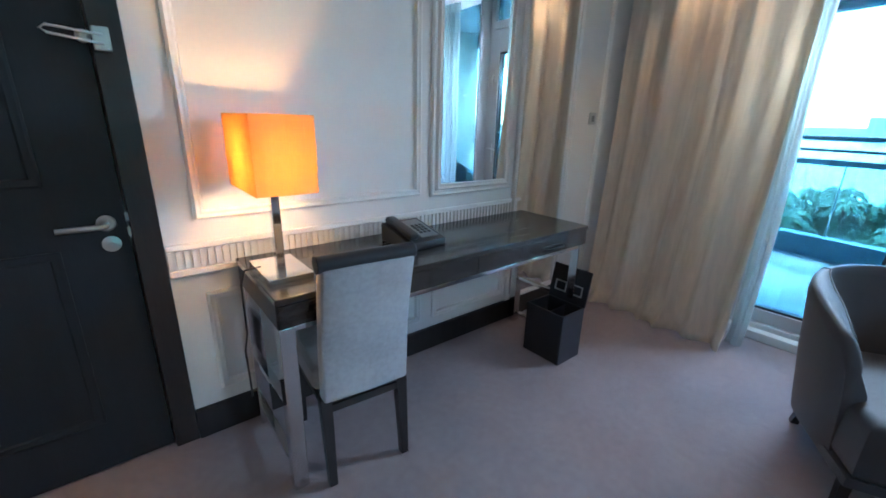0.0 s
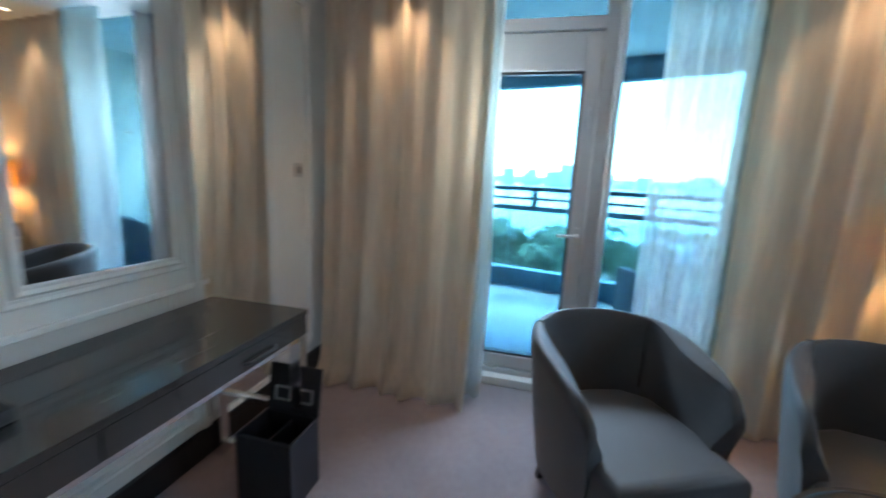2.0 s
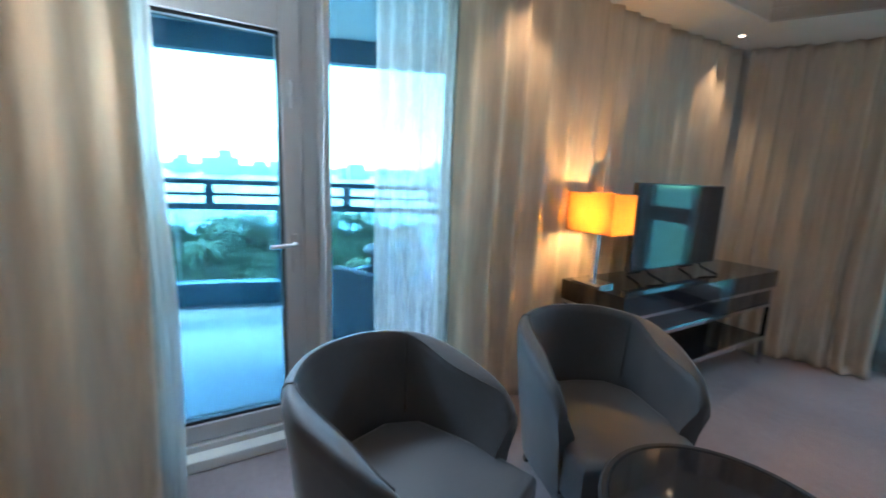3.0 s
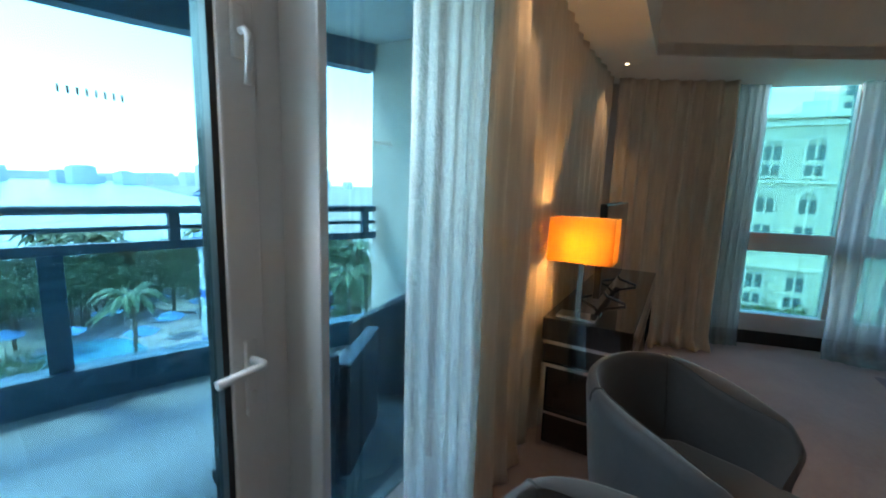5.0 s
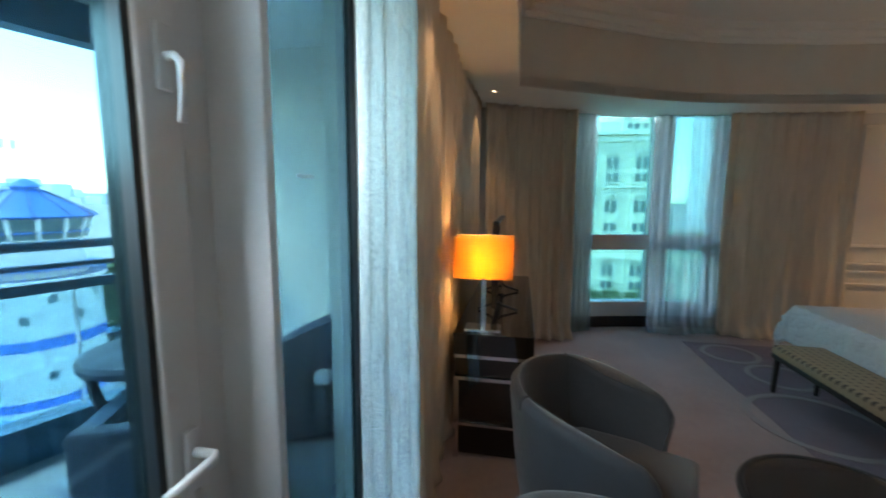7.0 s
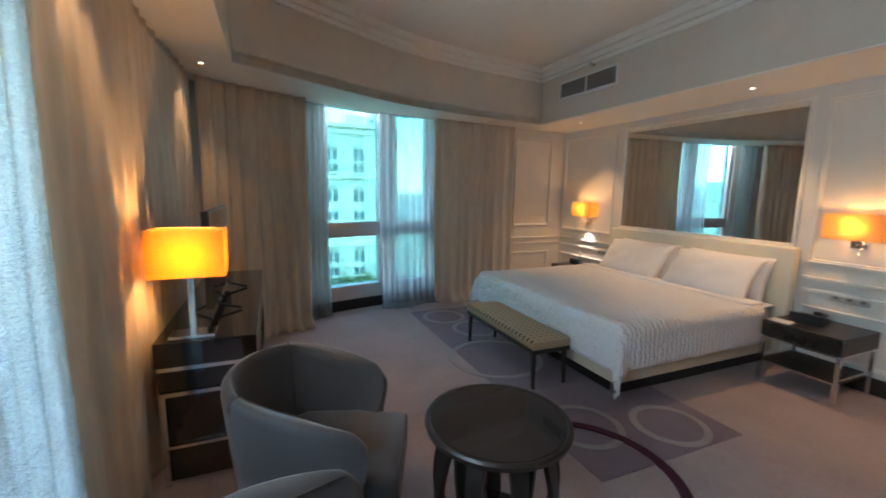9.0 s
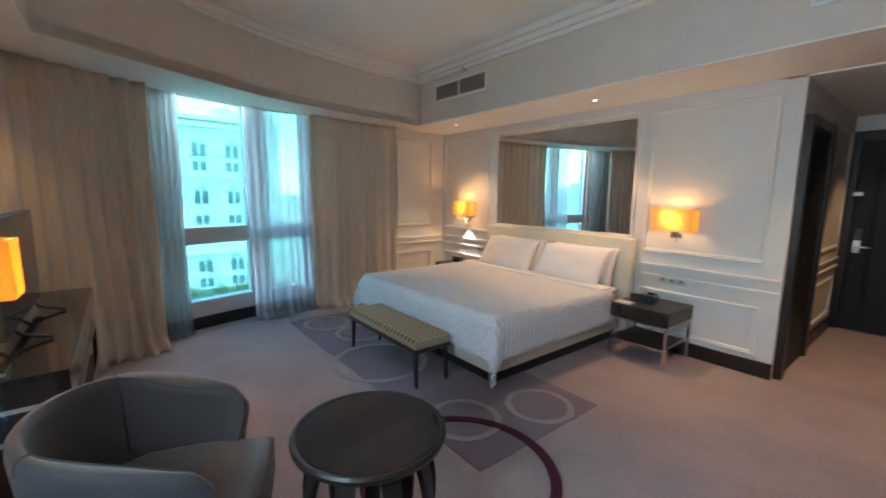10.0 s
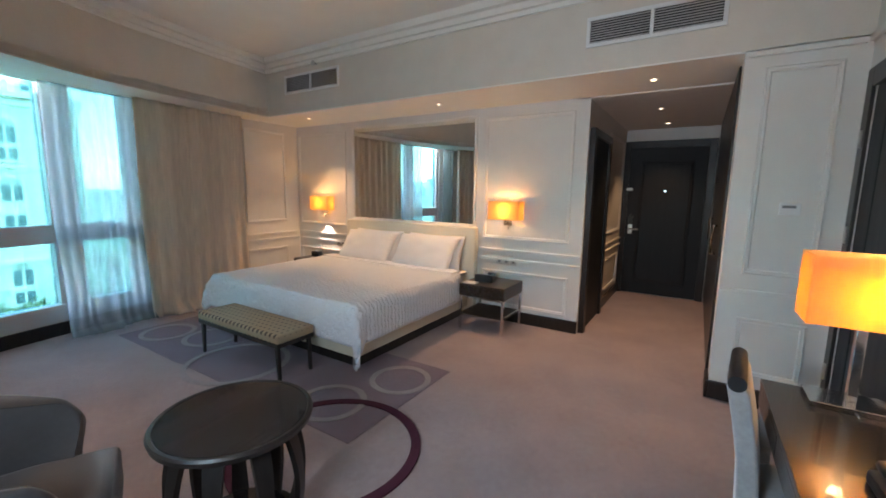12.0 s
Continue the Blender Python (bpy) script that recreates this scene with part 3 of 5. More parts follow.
door_1 = thing("door_1", "closed white-framed glass balcony door with lever handle", "door", kind="structure")
part("stile", box(3.02, 3.095, -1.663, -1.578, 0.09, 2.135, 0.006), M_UPVC, door_1)
part("stile", box(3.015, 3.095, -1.05, -0.975, 0.09, 2.135, 0.006), M_UPVC, door_1)
part("rail", box(3.018, 3.092, -1.578, -1.05, 1.93, 2.135, 0.006), M_UPVC, door_1)
part("rail", box(3.018, 3.092, -1.578, -1.05, 0.09, 0.175, 0.006), M_UPVC, door_1)
part("pane", box(3.055, 3.065, -1.578, -1.05, 0.175, 1.93), M_GLASS, door_1)
for y0, y1, z0, z1 in ((-1.578, -1.563, 0.175, 1.93), (-1.065, -1.05, 0.175, 1.93), (-1.563, -1.065, 1.915, 1.93), (-1.563, -1.065, 0.175, 0.19)):
    part("gasket", box(3.03, 3.085, y0, y1, z0, z1), M_GASKET, door_1)
HY = -1.62
for z, up in ((1.0, False), (1.73, True)):
    h = part("door_handle", box(3.008, 3.02, HY - 0.015, HY + 0.015, z - (0.065 if up else 0.14), z + 0.045, 0.004), M_UPVC, door_1, "white lever handle")
    if up:
        part("lever", tube([(3.006, HY, z - 0.01), (2.99, HY, z - 0.008), (2.977, HY + 0.002, z - 0.02), (2.973, HY + 0.004, z - 0.06), (2.978, HY + 0.006, z - 0.12)], 0.0075), M_UPVC, h)
    else:
        part("lever", tube([(3.006, HY, z), (2.965, HY, z), (2.955, HY + 0.012, z), (2.957, HY + 0.115, z - 0.004)], 0.0095), M_UPVC, h)
        part("keyhole", box(3.004, 3.009, HY - 0.008, HY + 0.008, z - 0.11, z - 0.078, 0.003), M_STEEL, h)

for o in window_1.children_recursive + window_2.children_recursive + door_1.children_recursive:
    if o.name.startswith("pane"):
        o.visible_shadow = False

# small plain lettering bars on the glass
for y_mid, x in ((-1.375, 3.0535), (-2.155, 3.0585)):
    decal = thing("glass_decal", "small grey decal strip on the glass", "decal", x, y_mid, 1.55)
    for k in range(8):
        part("mark", box(-0.0005, 0.0005, -0.047 + k * 0.0125, -0.0435 + k * 0.0125, -0.006, 0.006), M_GREYPL, decal)

# the passage to the entrance door
bm = box(-4.6, -2.0, -1.9, -1.757, 0, 2.41)
wall_passage_a = setting("wall_passage_bathroom", bm, M_WALL, "panelled passage wall beside the bathroom door", "wall")
for a, b, z0, z1 in ((-4.15, -3.1, 0.95, 2.2), (-4.15, -3.1, 0.2, 0.62)):
    wall_frame(wall_passage_a, "yy", a, b, z0, z1, at=-1.757)
for z in (0.72, 0.81):
    part("trim", box(-4.33, -3.0, -1.757, -1.737, z, z + 0.025, 0.004), M_TRIM, wall_passage_a)
part("trim", box(-4.33, -2.95, -1.757, -1.733, 0, 0.13, 0.003), M_EBONY, wall_passage_a, "black skirting board")
setting("wall_entrance", box(-4.55, -4.335, -1.757, -0.4, 0, 2.41), M_WALL, "off-white wall round the entrance door", "wall")
setting("wall_wardrobe", box(-4.6, -1.4, -0.45, -0.2, 0, 2.41), M_WALL, "plain wall behind the wardrobe", "wall")
setting("ceiling_passage", box(-4.6, -1.985, -1.9, -0.3, 2.385, 2.5), M_CEIL, "white passage ceiling", "ceiling")

def leaf(parent, axis, u0, u1, z0, z1, at, out, material, name="door_leaf"):
    """A panelled door leaf: a slab and a moulding on its face."""
    if axis == "y":
        return part(name, box(u0, u1, at, at + 0.045, z0, z1, 0.002), material, parent)
    return part(name, box(at - 0.045, at, u0, u1, z0, z1, 0.002), material, parent)


door_2 = thing("door_2", "closed dark connecting door with steel lever and guard latch", "door", kind="structure")
part("door_frame", box(-0.035, 0.045, -0.018, 0.14, 0, 2.2, 0.004), M_EBONY, door_2)
part("door_frame", box(-1.13, -1.03, -0.018, 0.14, 0, 2.2, 0.004), M_EBONY, door_2)
part("door_frame", box(-1.03, -0.035, -0.018, 0.14, 2.09, 2.2, 0.004), M_EBONY, door_2)
leaf(door_2, "y", -1.025, -0.04, 0.01, 2.085, 0.005, 0, M_DOOR)
for a, b in ((0.2, 0.85), (1.05, 1.95)):
    o = part("panel_moulding", moulding(0.62, b - a, 0.03, 0.006), M_DOOR, door_2)
    o.matrix_basis = pose(-0.53, 0.005, (a + b) / 2)
h = part("door_handle", lathe([(0.026, 0), (0.026, 0.006), (0.022, 0.01)]), M_STEEL, door_2, "brushed steel lever handle")
h.matrix_basis = pose(-0.095, 0.005, 0.925, 90, 0, 0)
part("lever", tube([(0, 0, 0.005), (0, 0, 0.05), (-0.012, 0, 0.058), (-0.12, 0, 0.058)], 0.009), M_STEEL, h)
h = part("lock_rose", lathe([(0.026, 0), (0.026, 0.006), (0.01, 0.008), (0.01, 0.014)]), M_STEEL, door_2)
h.matrix_basis = pose(-0.092, 0.005, 0.855, 90, 0, 0)
for z in (0.93, 0.88):
    part("latch_plate", box(-0.044, -0.034, -0.022, -0.02, z, z + 0.03), M_STEEL, door_2)
for z in (0.35, 1.2, 1.75):
    part("hinge", tube([(-1.03, -0.034, z), (-1.03, -0.034, z + 0.1)], 0.008), M_STEEL, door_2)
g = part("guard_latch", box(-0.03, 0.012, -0.045, -0.018, 1.44, 1.505, 0.004), M_STEEL, door_2, "swing-bar guard latch")
part("swing_bar", tube([(-0.005, -0.05, 1.482), (-0.125, -0.055, 1.492), (-0.137, -0.055, 1.482), (-0.125, -0.055, 1.472), (-0.005, -0.05, 1.458)], 0.004), M_STEEL, g)
part("knob", lathe([(0.018, 0), (0.018, 0.02), (0.008, 0.03)]), M_STEEL, g).matrix_basis = pose(-0.05, 0.0, 1.478, 90, 0, 0)

door_3 = thing("door_3", "closed dark panelled entrance door with card lock", "door", kind="structure")
part("door_frame", box(-4.335, -4.29, -1.77, -1.68, 0, 2.22, 0.004), M_EBONY, door_3)
part("door_frame", box(-4.335, -4.29, -0.72, -0.63, 0, 2.22, 0.004), M_EBONY, door_3)
part("door_frame", box(-4.335, -4.29, -1.68, -0.72, 2.12, 2.22, 0.004), M_EBONY, door_3)
part("door_leaf", box(-4.333, -4.305, -1.68, -0.72, 0.01, 2.12, 0.002), M_DOOR, door_3)
o = part("panel_moulding", moulding(0.66, 1.75, 0.04, 0.014), M_DOOR, door_3)
o.matrix_basis = pose(-4.305, -1.2, 1.06, 0, 0, 90)
h = part("card_lock", box(-4.305, -4.285, -1.645, -1.585, 1.03, 1.16, 0.006), M_PLASTIC, door_3, "black card reader above a steel lever plate")
part("lock_plate", box(-4.305, -4.288, -1.645, -1.585, 0.89, 1.027, 0.004), M_STEEL, h)
part("guard", box(-4.305, -4.27, -1.70, -1.62, 1.52, 1.56, 0.006), M_STEEL, door_3, "steel door guard")
part("lever", tube([(-4.285, -1.615, 0.96), (-4.25, -1.615, 0.96), (-4.245, -1.5, 0.96)], 0.01), M_STEEL, h)
part("peephole", lathe([(0.014, 0), (0.014, 0.01)]), M_STEEL, door_3).matrix_basis = pose(-4.305, -1.2, 1.52, 0, 90, 0)

door_4 = thing("door_4", "dark bathroom door frame beside the bed wall", "door", kind="structure")
part("door_frame", box(-2.12, -2.03, -1.757, -1.70, 0, 2.12, 0.004), M_EBONY, door_4)
part("door_frame", box(-2.95, -2.86, -1.757, -1.70, 0, 2.12, 0.004), M_EBONY, door_4)
part("door_frame", box(-2.86, -2.12, -1.757, -1.70, 2.04, 2.12, 0.004), M_EBONY, door_4)
part("door_leaf", box(-2.86, -2.12, -1.757, -1.725, 0.01, 2.04, 0.002), M_DOOR, door_4)

wardrobe = thing("wardrobe", "dark stained built-in wardrobe with bar handles", "wardrobe")
part("body", box(-4.25, -1.42, -0.60, -0.45, 0.0, 2.4, 0.003), M_EBONY, wardrobe)
for k in range(4):
    x0 = -4.22 + k * 0.7
    d = part("door", box(x0, x0 + 0.69, -0.622, -0.602, 0.1, 2.38, 0.003), M_EBONY, wardrobe)
    hx = x0 + (0.64 if k % 2 == 0 else 0.05)
    part("handle", tube([(hx, -0.622, 0.95), (hx, -0.655, 0.95), (hx, -0.655, 1.2), (hx, -0.622, 1.2)], 0.008), M_CHROME, d)
# ---- mirrors and wall fittings ----
def wall_mirror(label, m, w, h, trim=True):
    t = thing("wall_mirror", label, "mirror")
    t.matrix_basis = m
    part("glass", box(-w / 2, w / 2, -0.008, 0.0, -h / 2, h / 2), M_MIRROR, t, "", None)
    if trim:
        f = part("frame", moulding(w + 0.07, h + 0.07, 0.038, 0.024), M_TRIM, t)
    return t


wall_mirror("tall white-framed mirror over the desk", pose(1.515, -0.006, 1.57, 0, 0, -2.2), 0.46, 1.23)
wall_mirror("full-height mirror panel beside the desk", pose(2.115, 0.0, 1.18), 0.46, 2.03)
wall_mirror("wide white-framed mirror above the headboard", pose(-1.985, -3.965, 1.69, 0, 0, 90), 1.89, 1.20)


def switch_plate(label, m, n, material=M_STEEL):
    t = thing("wall_switch", label, "switch")
    t.matrix_basis = m
    for k in range(n):
        p = part("plate", box(-0.04 + k * 0.084, 0.04 + k * 0.084, -0.008, 0, -0.04, 0.04, 0.003), material, t)
        part("rocker", box(-0.016 + k * 0.084, 0.016 + k * 0.084, -0.012, -0.008, -0.02, 0.02, 0.002), M_GREYPL, p)


switch_plate("steel light switch beside the curtain", pose(2.63, 0.0, 1.31), 1)
switch_plate("row of steel sockets above the nightstand", pose(-1.985, -2.66, 0.695, 0, 0, 90), 3)
switch_plate("row of steel sockets above the far nightstand", pose(-1.985, -5.25, 0.695, 0, 0, 90), 2)

t = thing("thermostat", "white plastic room thermostat on the wall", "thermostat", -1.18, -0.28, 1.39)
part("body", box(0, 0.022, -0.055, 0.055, -0.04, 0.04, 0.006), M_WHITEPL, t)
part("screen", box(0.022, 0.0235, -0.04, 0.03, 0.005, 0.022), M_GREYPL, t)


def air_vent(y0, y1, z0, z1):
    t = thing("air_vent", "white ceiling air vent with grey slats", "air vent", -1.18, 0, 0)
    part("backing", box(0, 0.004, y0 + 0.02, y1 - 0.02, z0 + 0.02, z1 - 0.02), M_PLASTIC, t)
    for a, b, c, d in ((y0, y1, z0, z0 + 0.028), (y0, y1, z1 - 0.028, z1), (y0, y0 + 0.028, z0 + 0.028, z1 - 0.028), (y1 - 0.028, y1, z0 + 0.028, z1 - 0.028)):
        part("frame", box(0, 0.018, a, b, c, d, 0.003), M_WHITEPL, t)
    mid = (y0 + y1) / 2
    part("frame", box(0, 0.018, mid - 0.012, mid + 0.012, z0 + 0.028, z1 - 0.028, 0.003), M_WHITEPL, t)
    first = None
    for a, b in ((y0 + 0.03, mid - 0.013), (mid + 0.013, y1 - 0.03)):
        for k in range(9):
            z = z0 + 0.036 + k * (z1 - z0 - 0.066) / 8.6
            if first is None:
                bm = box(-0.008, 0.008, a, b, -0.002, 0.002)
                bmesh.ops.rotate(bm, verts=bm.verts, cent=(0, 0, 0), matrix=Matrix.Rotation(radians(35), 3, "Y"))
                first = part("slat", bm, M_UPVC, t)
                first.matrix_basis = pose(0.01, 0, z)
                base = a
            else:
                same_part("slat", first, t, pose(0.01, a - base, z))


air_vent(-5.295, -4.35, 2.632, 2.855)
air_vent(-1.635, -0.725, 2.59, 2.81)
t = thing("sprinkler", "small brass ceiling sprinkler head on the bulkhead", "sprinkler", -1.18, -4.72, 2.92)
part("pipe", tube([(0, 0, 0), (0.05, 0, 0)], 0.012), M_STEEL, t)
part("deflector", lathe([(0.03, 0), (0.03, 0.004)], 12), M_STEEL, t).matrix_basis = pose(0.05, 0, 0, 0, 90, 0)


def downlight(x, y, z, power, aim=None):
    t = thing("downlight", "small recessed downlight with white trim, lit", "downlight", x, y, z, group="recessed downlights")
    part("trim_ring", ring(0.014, 0.034, 0.004), M_WHITEPL, t).matrix_basis = pose(0, 0, -0.004)
    part("lens", cyl(0.013, 0.013, -0.003, 0.0, 16), M_SPOT, t)
    lamp = new("downlight_beam", bpy.data.lights.new("downlight_beam", "SPOT"))
    lamp.data.energy, lamp.data.color, lamp.data.spot_size, lamp.data.spot_blend, lamp.data.shadow_soft_size = power, (1.0, 0.68, 0.36), radians(85), 0.7, 0.03
    lamp.matrix_basis = pose(x, y, z - 0.012)


for x, y in ((-1.59, -1.18), (-1.57, -3.25), (-1.5, -5.25)):
    downlight(x, y, SOFFIT - 0.012, 1.3)
for x in (-2.81, -3.87):
    downlight(x, -1.21, 2.385, 0.6)
for y in (-4.6, -2.75, -0.6):
    downlight(2.66, y, SOFFIT - 0.012, 0.32)


# ---- curtains ----
curtain("curtain", [(2.80, -0.10), (2.81, -0.6), (2.75, -1.10)], 0.01, SOFFIT - 0.014, M_CURTAIN, "floor-length beige pleated curtain beside the balcony door", 6, 0.030, 3, 0.6, 0.17)
curtain("curtain", [(2.785, -2.275), (2.82, -2.6), (2.83, -3.4), (2.84, -4.2), (2.82, -4.98)], 0.01, SOFFIT - 0.014, M_CURTAIN, "floor-length beige pleated curtain behind the television", 15, 0.0224, 5, 0.5)
curtain("sheer_curtain", [(2.775, -1.93), (2.745, -2.1), (2.74, -2.24), (2.81, -2.34)], 0.01, SOFFIT - 0.014, M_SHEER, "white sheer curtain drawn beside the balcony sidelight", 6, 0.03, 8, 0.5)
curtain("sheer_curtain", [(2.78, -1.06), (2.735, -1.14)], 0.01, SOFFIT - 0.014, M_BUNCHED, "white sheer curtain bunched beside the balcony door", 3, 0.022, 9, 0.5)
front = [(2.76, -4.98), (2.34, -5.26), (1.86, -5.48)]
curtain("curtain", spline(front, 6), 0.01, SOFFIT - 0.014, M_CURTAIN, "floor-length beige pleated curtain at the side of the window", 8, 0.034, 11, 0.5, 0.07)
curtain("sheer_curtain", [(1.88, -5.60), (1.62, -5.71)], 0.01, SOFFIT - 0.014, M_SHEER, "white sheer curtain gathered at the window's side", 5, 0.022, 12, 0.5)
curtain("sheer_curtain", [(1.0, -5.86), (0.22, -5.97)], 0.01, SOFFIT - 0.014, M_SHEER, "white sheer curtain drawn half across the window", 8, 0.024, 13, 0.3, 0.08)
curtain("curtain", [(0.28, -5.88), (-0.4, -5.96), (-1.0, -5.99)], 0.01, SOFFIT - 0.014, M_CURTAIN, "floor-length beige pleated curtain beside the bed corner", 9, 0.036, 14, 0.6, 0.06)


# ---- lamps ----
def shade_box(w, d, h, th=0.003):
    bm = bmesh.new()
    rings = []
    for s, z in ((0, 0), (0, h), (th, h), (th, 0)):
        rings.append([bm.verts.new((sx * (w / 2 - s), sy * (d / 2 - s), z)) for sx, sy in ((-1, -1), (1, -1), (1, 1), (-1, 1))])
    for a, b in zip(rings, rings[1:] + rings[:1]):
        for k in range(4):
            bm.faces.new((a[k], a[(k + 1) % 4], b[(k + 1) % 4], b[k]))
    return bm


def bulb_light(x, y, z, power, r=0.03):
    lamp = new("bulb_light", bpy.data.lights.new("bulb_light", "POINT"))
    lamp.data.energy, lamp.data.color, lamp.data.shadow_soft_size = power, (1.0, 0.55, 0.18), r
    lamp.location = (x, y, z)


def table_lamp(label, x, y, z, w, d, h, z_shade, base, rz=0, power=0.5):
    t = thing("table_lamp", label, "lamp", x, y, z, rz)
    part("base_plate", box(-base[0] / 2, base[0] / 2, -base[1] / 2, base[1] / 2, 0, 0.02, 0.002), M_CHROME, t)
    part("stem", box(-0.014, 0.014, -0.014, 0.014, 0.02, z_shade + 0.008 - z, 0.002), M_CHROME, t)
    s = part("shade", shade_box(w, d, h), M_SHADE, t, "glowing amber fabric shade", None)
    s.matrix_basis = pose(0, 0, z_shade - z)
    part("shade_frame", box(-w / 2 + 0.003, w / 2 - 0.003, -0.003, 0.003, z_shade - z + 0.015, z_shade - z + 0.021), M_STEEL, t)
    b = part("bulb", lathe([(0.012, 0), (0.014, 0.015), (0.024, 0.045), (0.02, 0.066), (0.006, 0.078)], 14), M_BULB, t)
    b.matrix_basis = pose(0, 0, z_shade - z + h * 0.44 - 0.1)
    bulb_light(x, y, z_shade + h * 0.44, power, 0.012)
    return t


table_lamp("lit table lamp with square amber shade on the desk", 0.358, -0.27, 0.745, 0.187, 0.33, 0.235, 1.042, (0.15, 0.24), 0, 0.145)
table_lamp("lit table lamp with rectangular amber shade on the console", 2.60, -3.235, 0.745, 0.32, 0.19, 0.225, 1.056, (0.2, 0.12), 0, 0.28)


def sconce(y):
    t = thing("wall_sconce", "lit wall lamp with amber box shade and chrome bracket", "wall lamp", -1.985, y, 1.17, group="bedside wall lamps")
    part("backplate", box(0, 0.02, -0.05, 0.05, -0.07, 0.0, 0.003), M_CHROME, t)
    part("arm", tube([(0.02, 0, -0.04), (0.09, 0, -0.04), (0.09, 0, 0.06)], 0.008), M_CHROME, t)
    part("reading_arm", tube([(0.02, 0.03, -0.06), (0.07, 0.03, -0.07), (0.08, 0.03, -0.11)], 0.006), M_CHROME, t)
    sh = part("shade", shade_box(0.14, 0.36, 0.20), M_SCONCE, t, "glowing amber box shade", None)
    sh.matrix_basis = pose(0.095, 0, 0)
    b = part("bulb", lathe([(0.012, 0), (0.025, 0.04), (0.02, 0.06), (0.006, 0.07)], 12), M_BULB, t)
    b.matrix_basis = pose(0.085, 0, 0.04)
    if y < -5:
        spot = new("reading_light", bpy.data.lights.new("reading_light", "SPOT"))
        spot.data.energy, spot.data.color, spot.data.spot_size, spot.data.spot_blend, spot.data.shadow_soft_size = 0.5, (1.0, 0.9, 0.75), radians(75), 0.3, 0.01
        spot.matrix_basis = pose(-1.985 + 0.085, y + 0.03, 1.05)
    bulb_light(-1.985 + 0.085, y, 1.17 + 0.12, 0.085, 0.012)


sconce(-2.57)
sconce(-5.50)


# ---- desk corner ----
desk = thing("desk", "long espresso lacquer desk on chrome frame legs", "desk", 0, 0, 0)
part("desktop", box(0.262, 1.925, -0.508, -0.03, 0.722, 0.745, 0.003), M_DESKTOP, desk)
part("body", box(0.266, 1.921, -0.493, -0.034, 0.64, 0.7215, 0.002), M_EBONY, desk)
for x0, x1 in ((0.27, 0.68), (0.686, 1.10), (1.106, 1.917)):
    d = part("drawer", box(x0, x1, -0.507, -0.494, 0.643, 0.72, 0.002), M_DESKTOP, desk)
    if x0 > 1:
        part("handle", tube([(1.55, -0.507, 0.672), (1.56, -0.523, 0.672), (1.70, -0.523, 0.672), (1.71, -0.507, 0.672)], 0.005), M_PLASTIC, d)
for x in (0.267, 1.87):
    for y in (-0.503, -0.085):
        part("leg", box(x, x + 0.05, y, y + 0.05, 0.0, 0.64, 0.002), M_CHROME, desk)
    for z in (0.30, 0.05):
        part("crossbar", box(x + 0.01, x + 0.04, -0.453, -0.085, z, z + 0.02, 0.002), M_CHROME, desk)
part("rail", box(0.317, 1.87, -0.50, -0.48, 0.622, 0.64, 0.002), M_CHROME, desk)

chair = thing("desk_chair", "grey velvet desk chair with dark leather top and legs", "chair", 0.548, -0.352, 0, -5)
bm = bmesh.new()
rows, cols = 14, 6
def back_point(u, v, side):
    z = 0.35 + 0.50 * v
    y = -0.19 - 0.065 * v + 0.015 * math.sin(math.pi * v) + side * (0.03 + 0.006 * math.sin(math.pi * u))
    return (0.158 * (2 * u - 1) * (1 - 0.02 * v), y, z)
grids = [[[bm.verts.new(back_point(i / cols, j / rows, s)) for i in range(cols + 1)] for j in range(rows + 1)] for s in (-1, 1)]
for g in grids:
    for a, b in zip(g, g[1:]):
        for i in range(cols):
            bm.faces.new((a[i], a[i + 1], b[i + 1], b[i]))
f, b = grids
for i in range(cols):
    bm.faces.new((f[0][i], f[0][i + 1], b[0][i + 1], b[0][i]))
    bm.faces.new((f[-1][i], f[-1][i + 1], b[-1][i + 1], b[-1][i]))
for j in range(rows):
    bm.faces.new((f[j][0], f[j + 1][0], b[j + 1][0], b[j][0]))
    bm.faces.new((f[j][-1], f[j + 1][-1], b[j + 1][-1], b[j][-1]))
rim = [e for e in bm.edges if len(e.link_faces) == 2 and e.link_faces[0].normal.dot(e.link_faces[1].normal) < 0.5]
bmesh.ops.recalc_face_normals(bm, faces=bm.faces)
rim = [e for e in bm.edges if e.calc_face_angle(0) > 0.8]
bmesh.ops.bevel(bm, geom=rim, offset=0.012, segments=3, profile=0.5, affect="EDGES")
part("backrest", bm, M_VELVET, chair, "grey velvet backrest")
tr = part("top_roll", tube([(-0.163, 0, 0), (-0.158, 0, 0), (0.158, 0, 0), (0.163, 0, 0)], 0.027, 14), M_BLACK, chair, "dark brown leather top roll")
tr.matrix_basis = pose(-0.003, -0.257, 0.862)
part("seat", box(-0.175, 0.175, -0.16, 0.22, 0.36, 0.46, 0.03, 4), M_VELVET, chair)
part("seat_frame", box(-0.165, 0.165, -0.2, 0.21, 0.33, 0.358, 0.004), M_EBONY, chair)
def slant_leg(x, y, dx, dy, z1=0.35, w=0.02):
    bm = bmesh.new()
    a = [bm.verts.new((x + dx + sx * w * 0.7, y + dy + sy * w * 0.7, 0)) for sx, sy in ((-1, -1), (1, -1), (1, 1), (-1, 1))]
    b = [bm.verts.new((x + sx * w, y + sy * w, z1)) for sx, sy in ((-1, -1), (1, -1), (1, 1), (-1, 1))]
    for k in range(4):
        bm.faces.new((a[k], a[(k + 1) % 4], b[(k + 1) % 4], b[k]))
    bm.faces.new(a[::-1])
    bm.faces.new(b)
    return bm
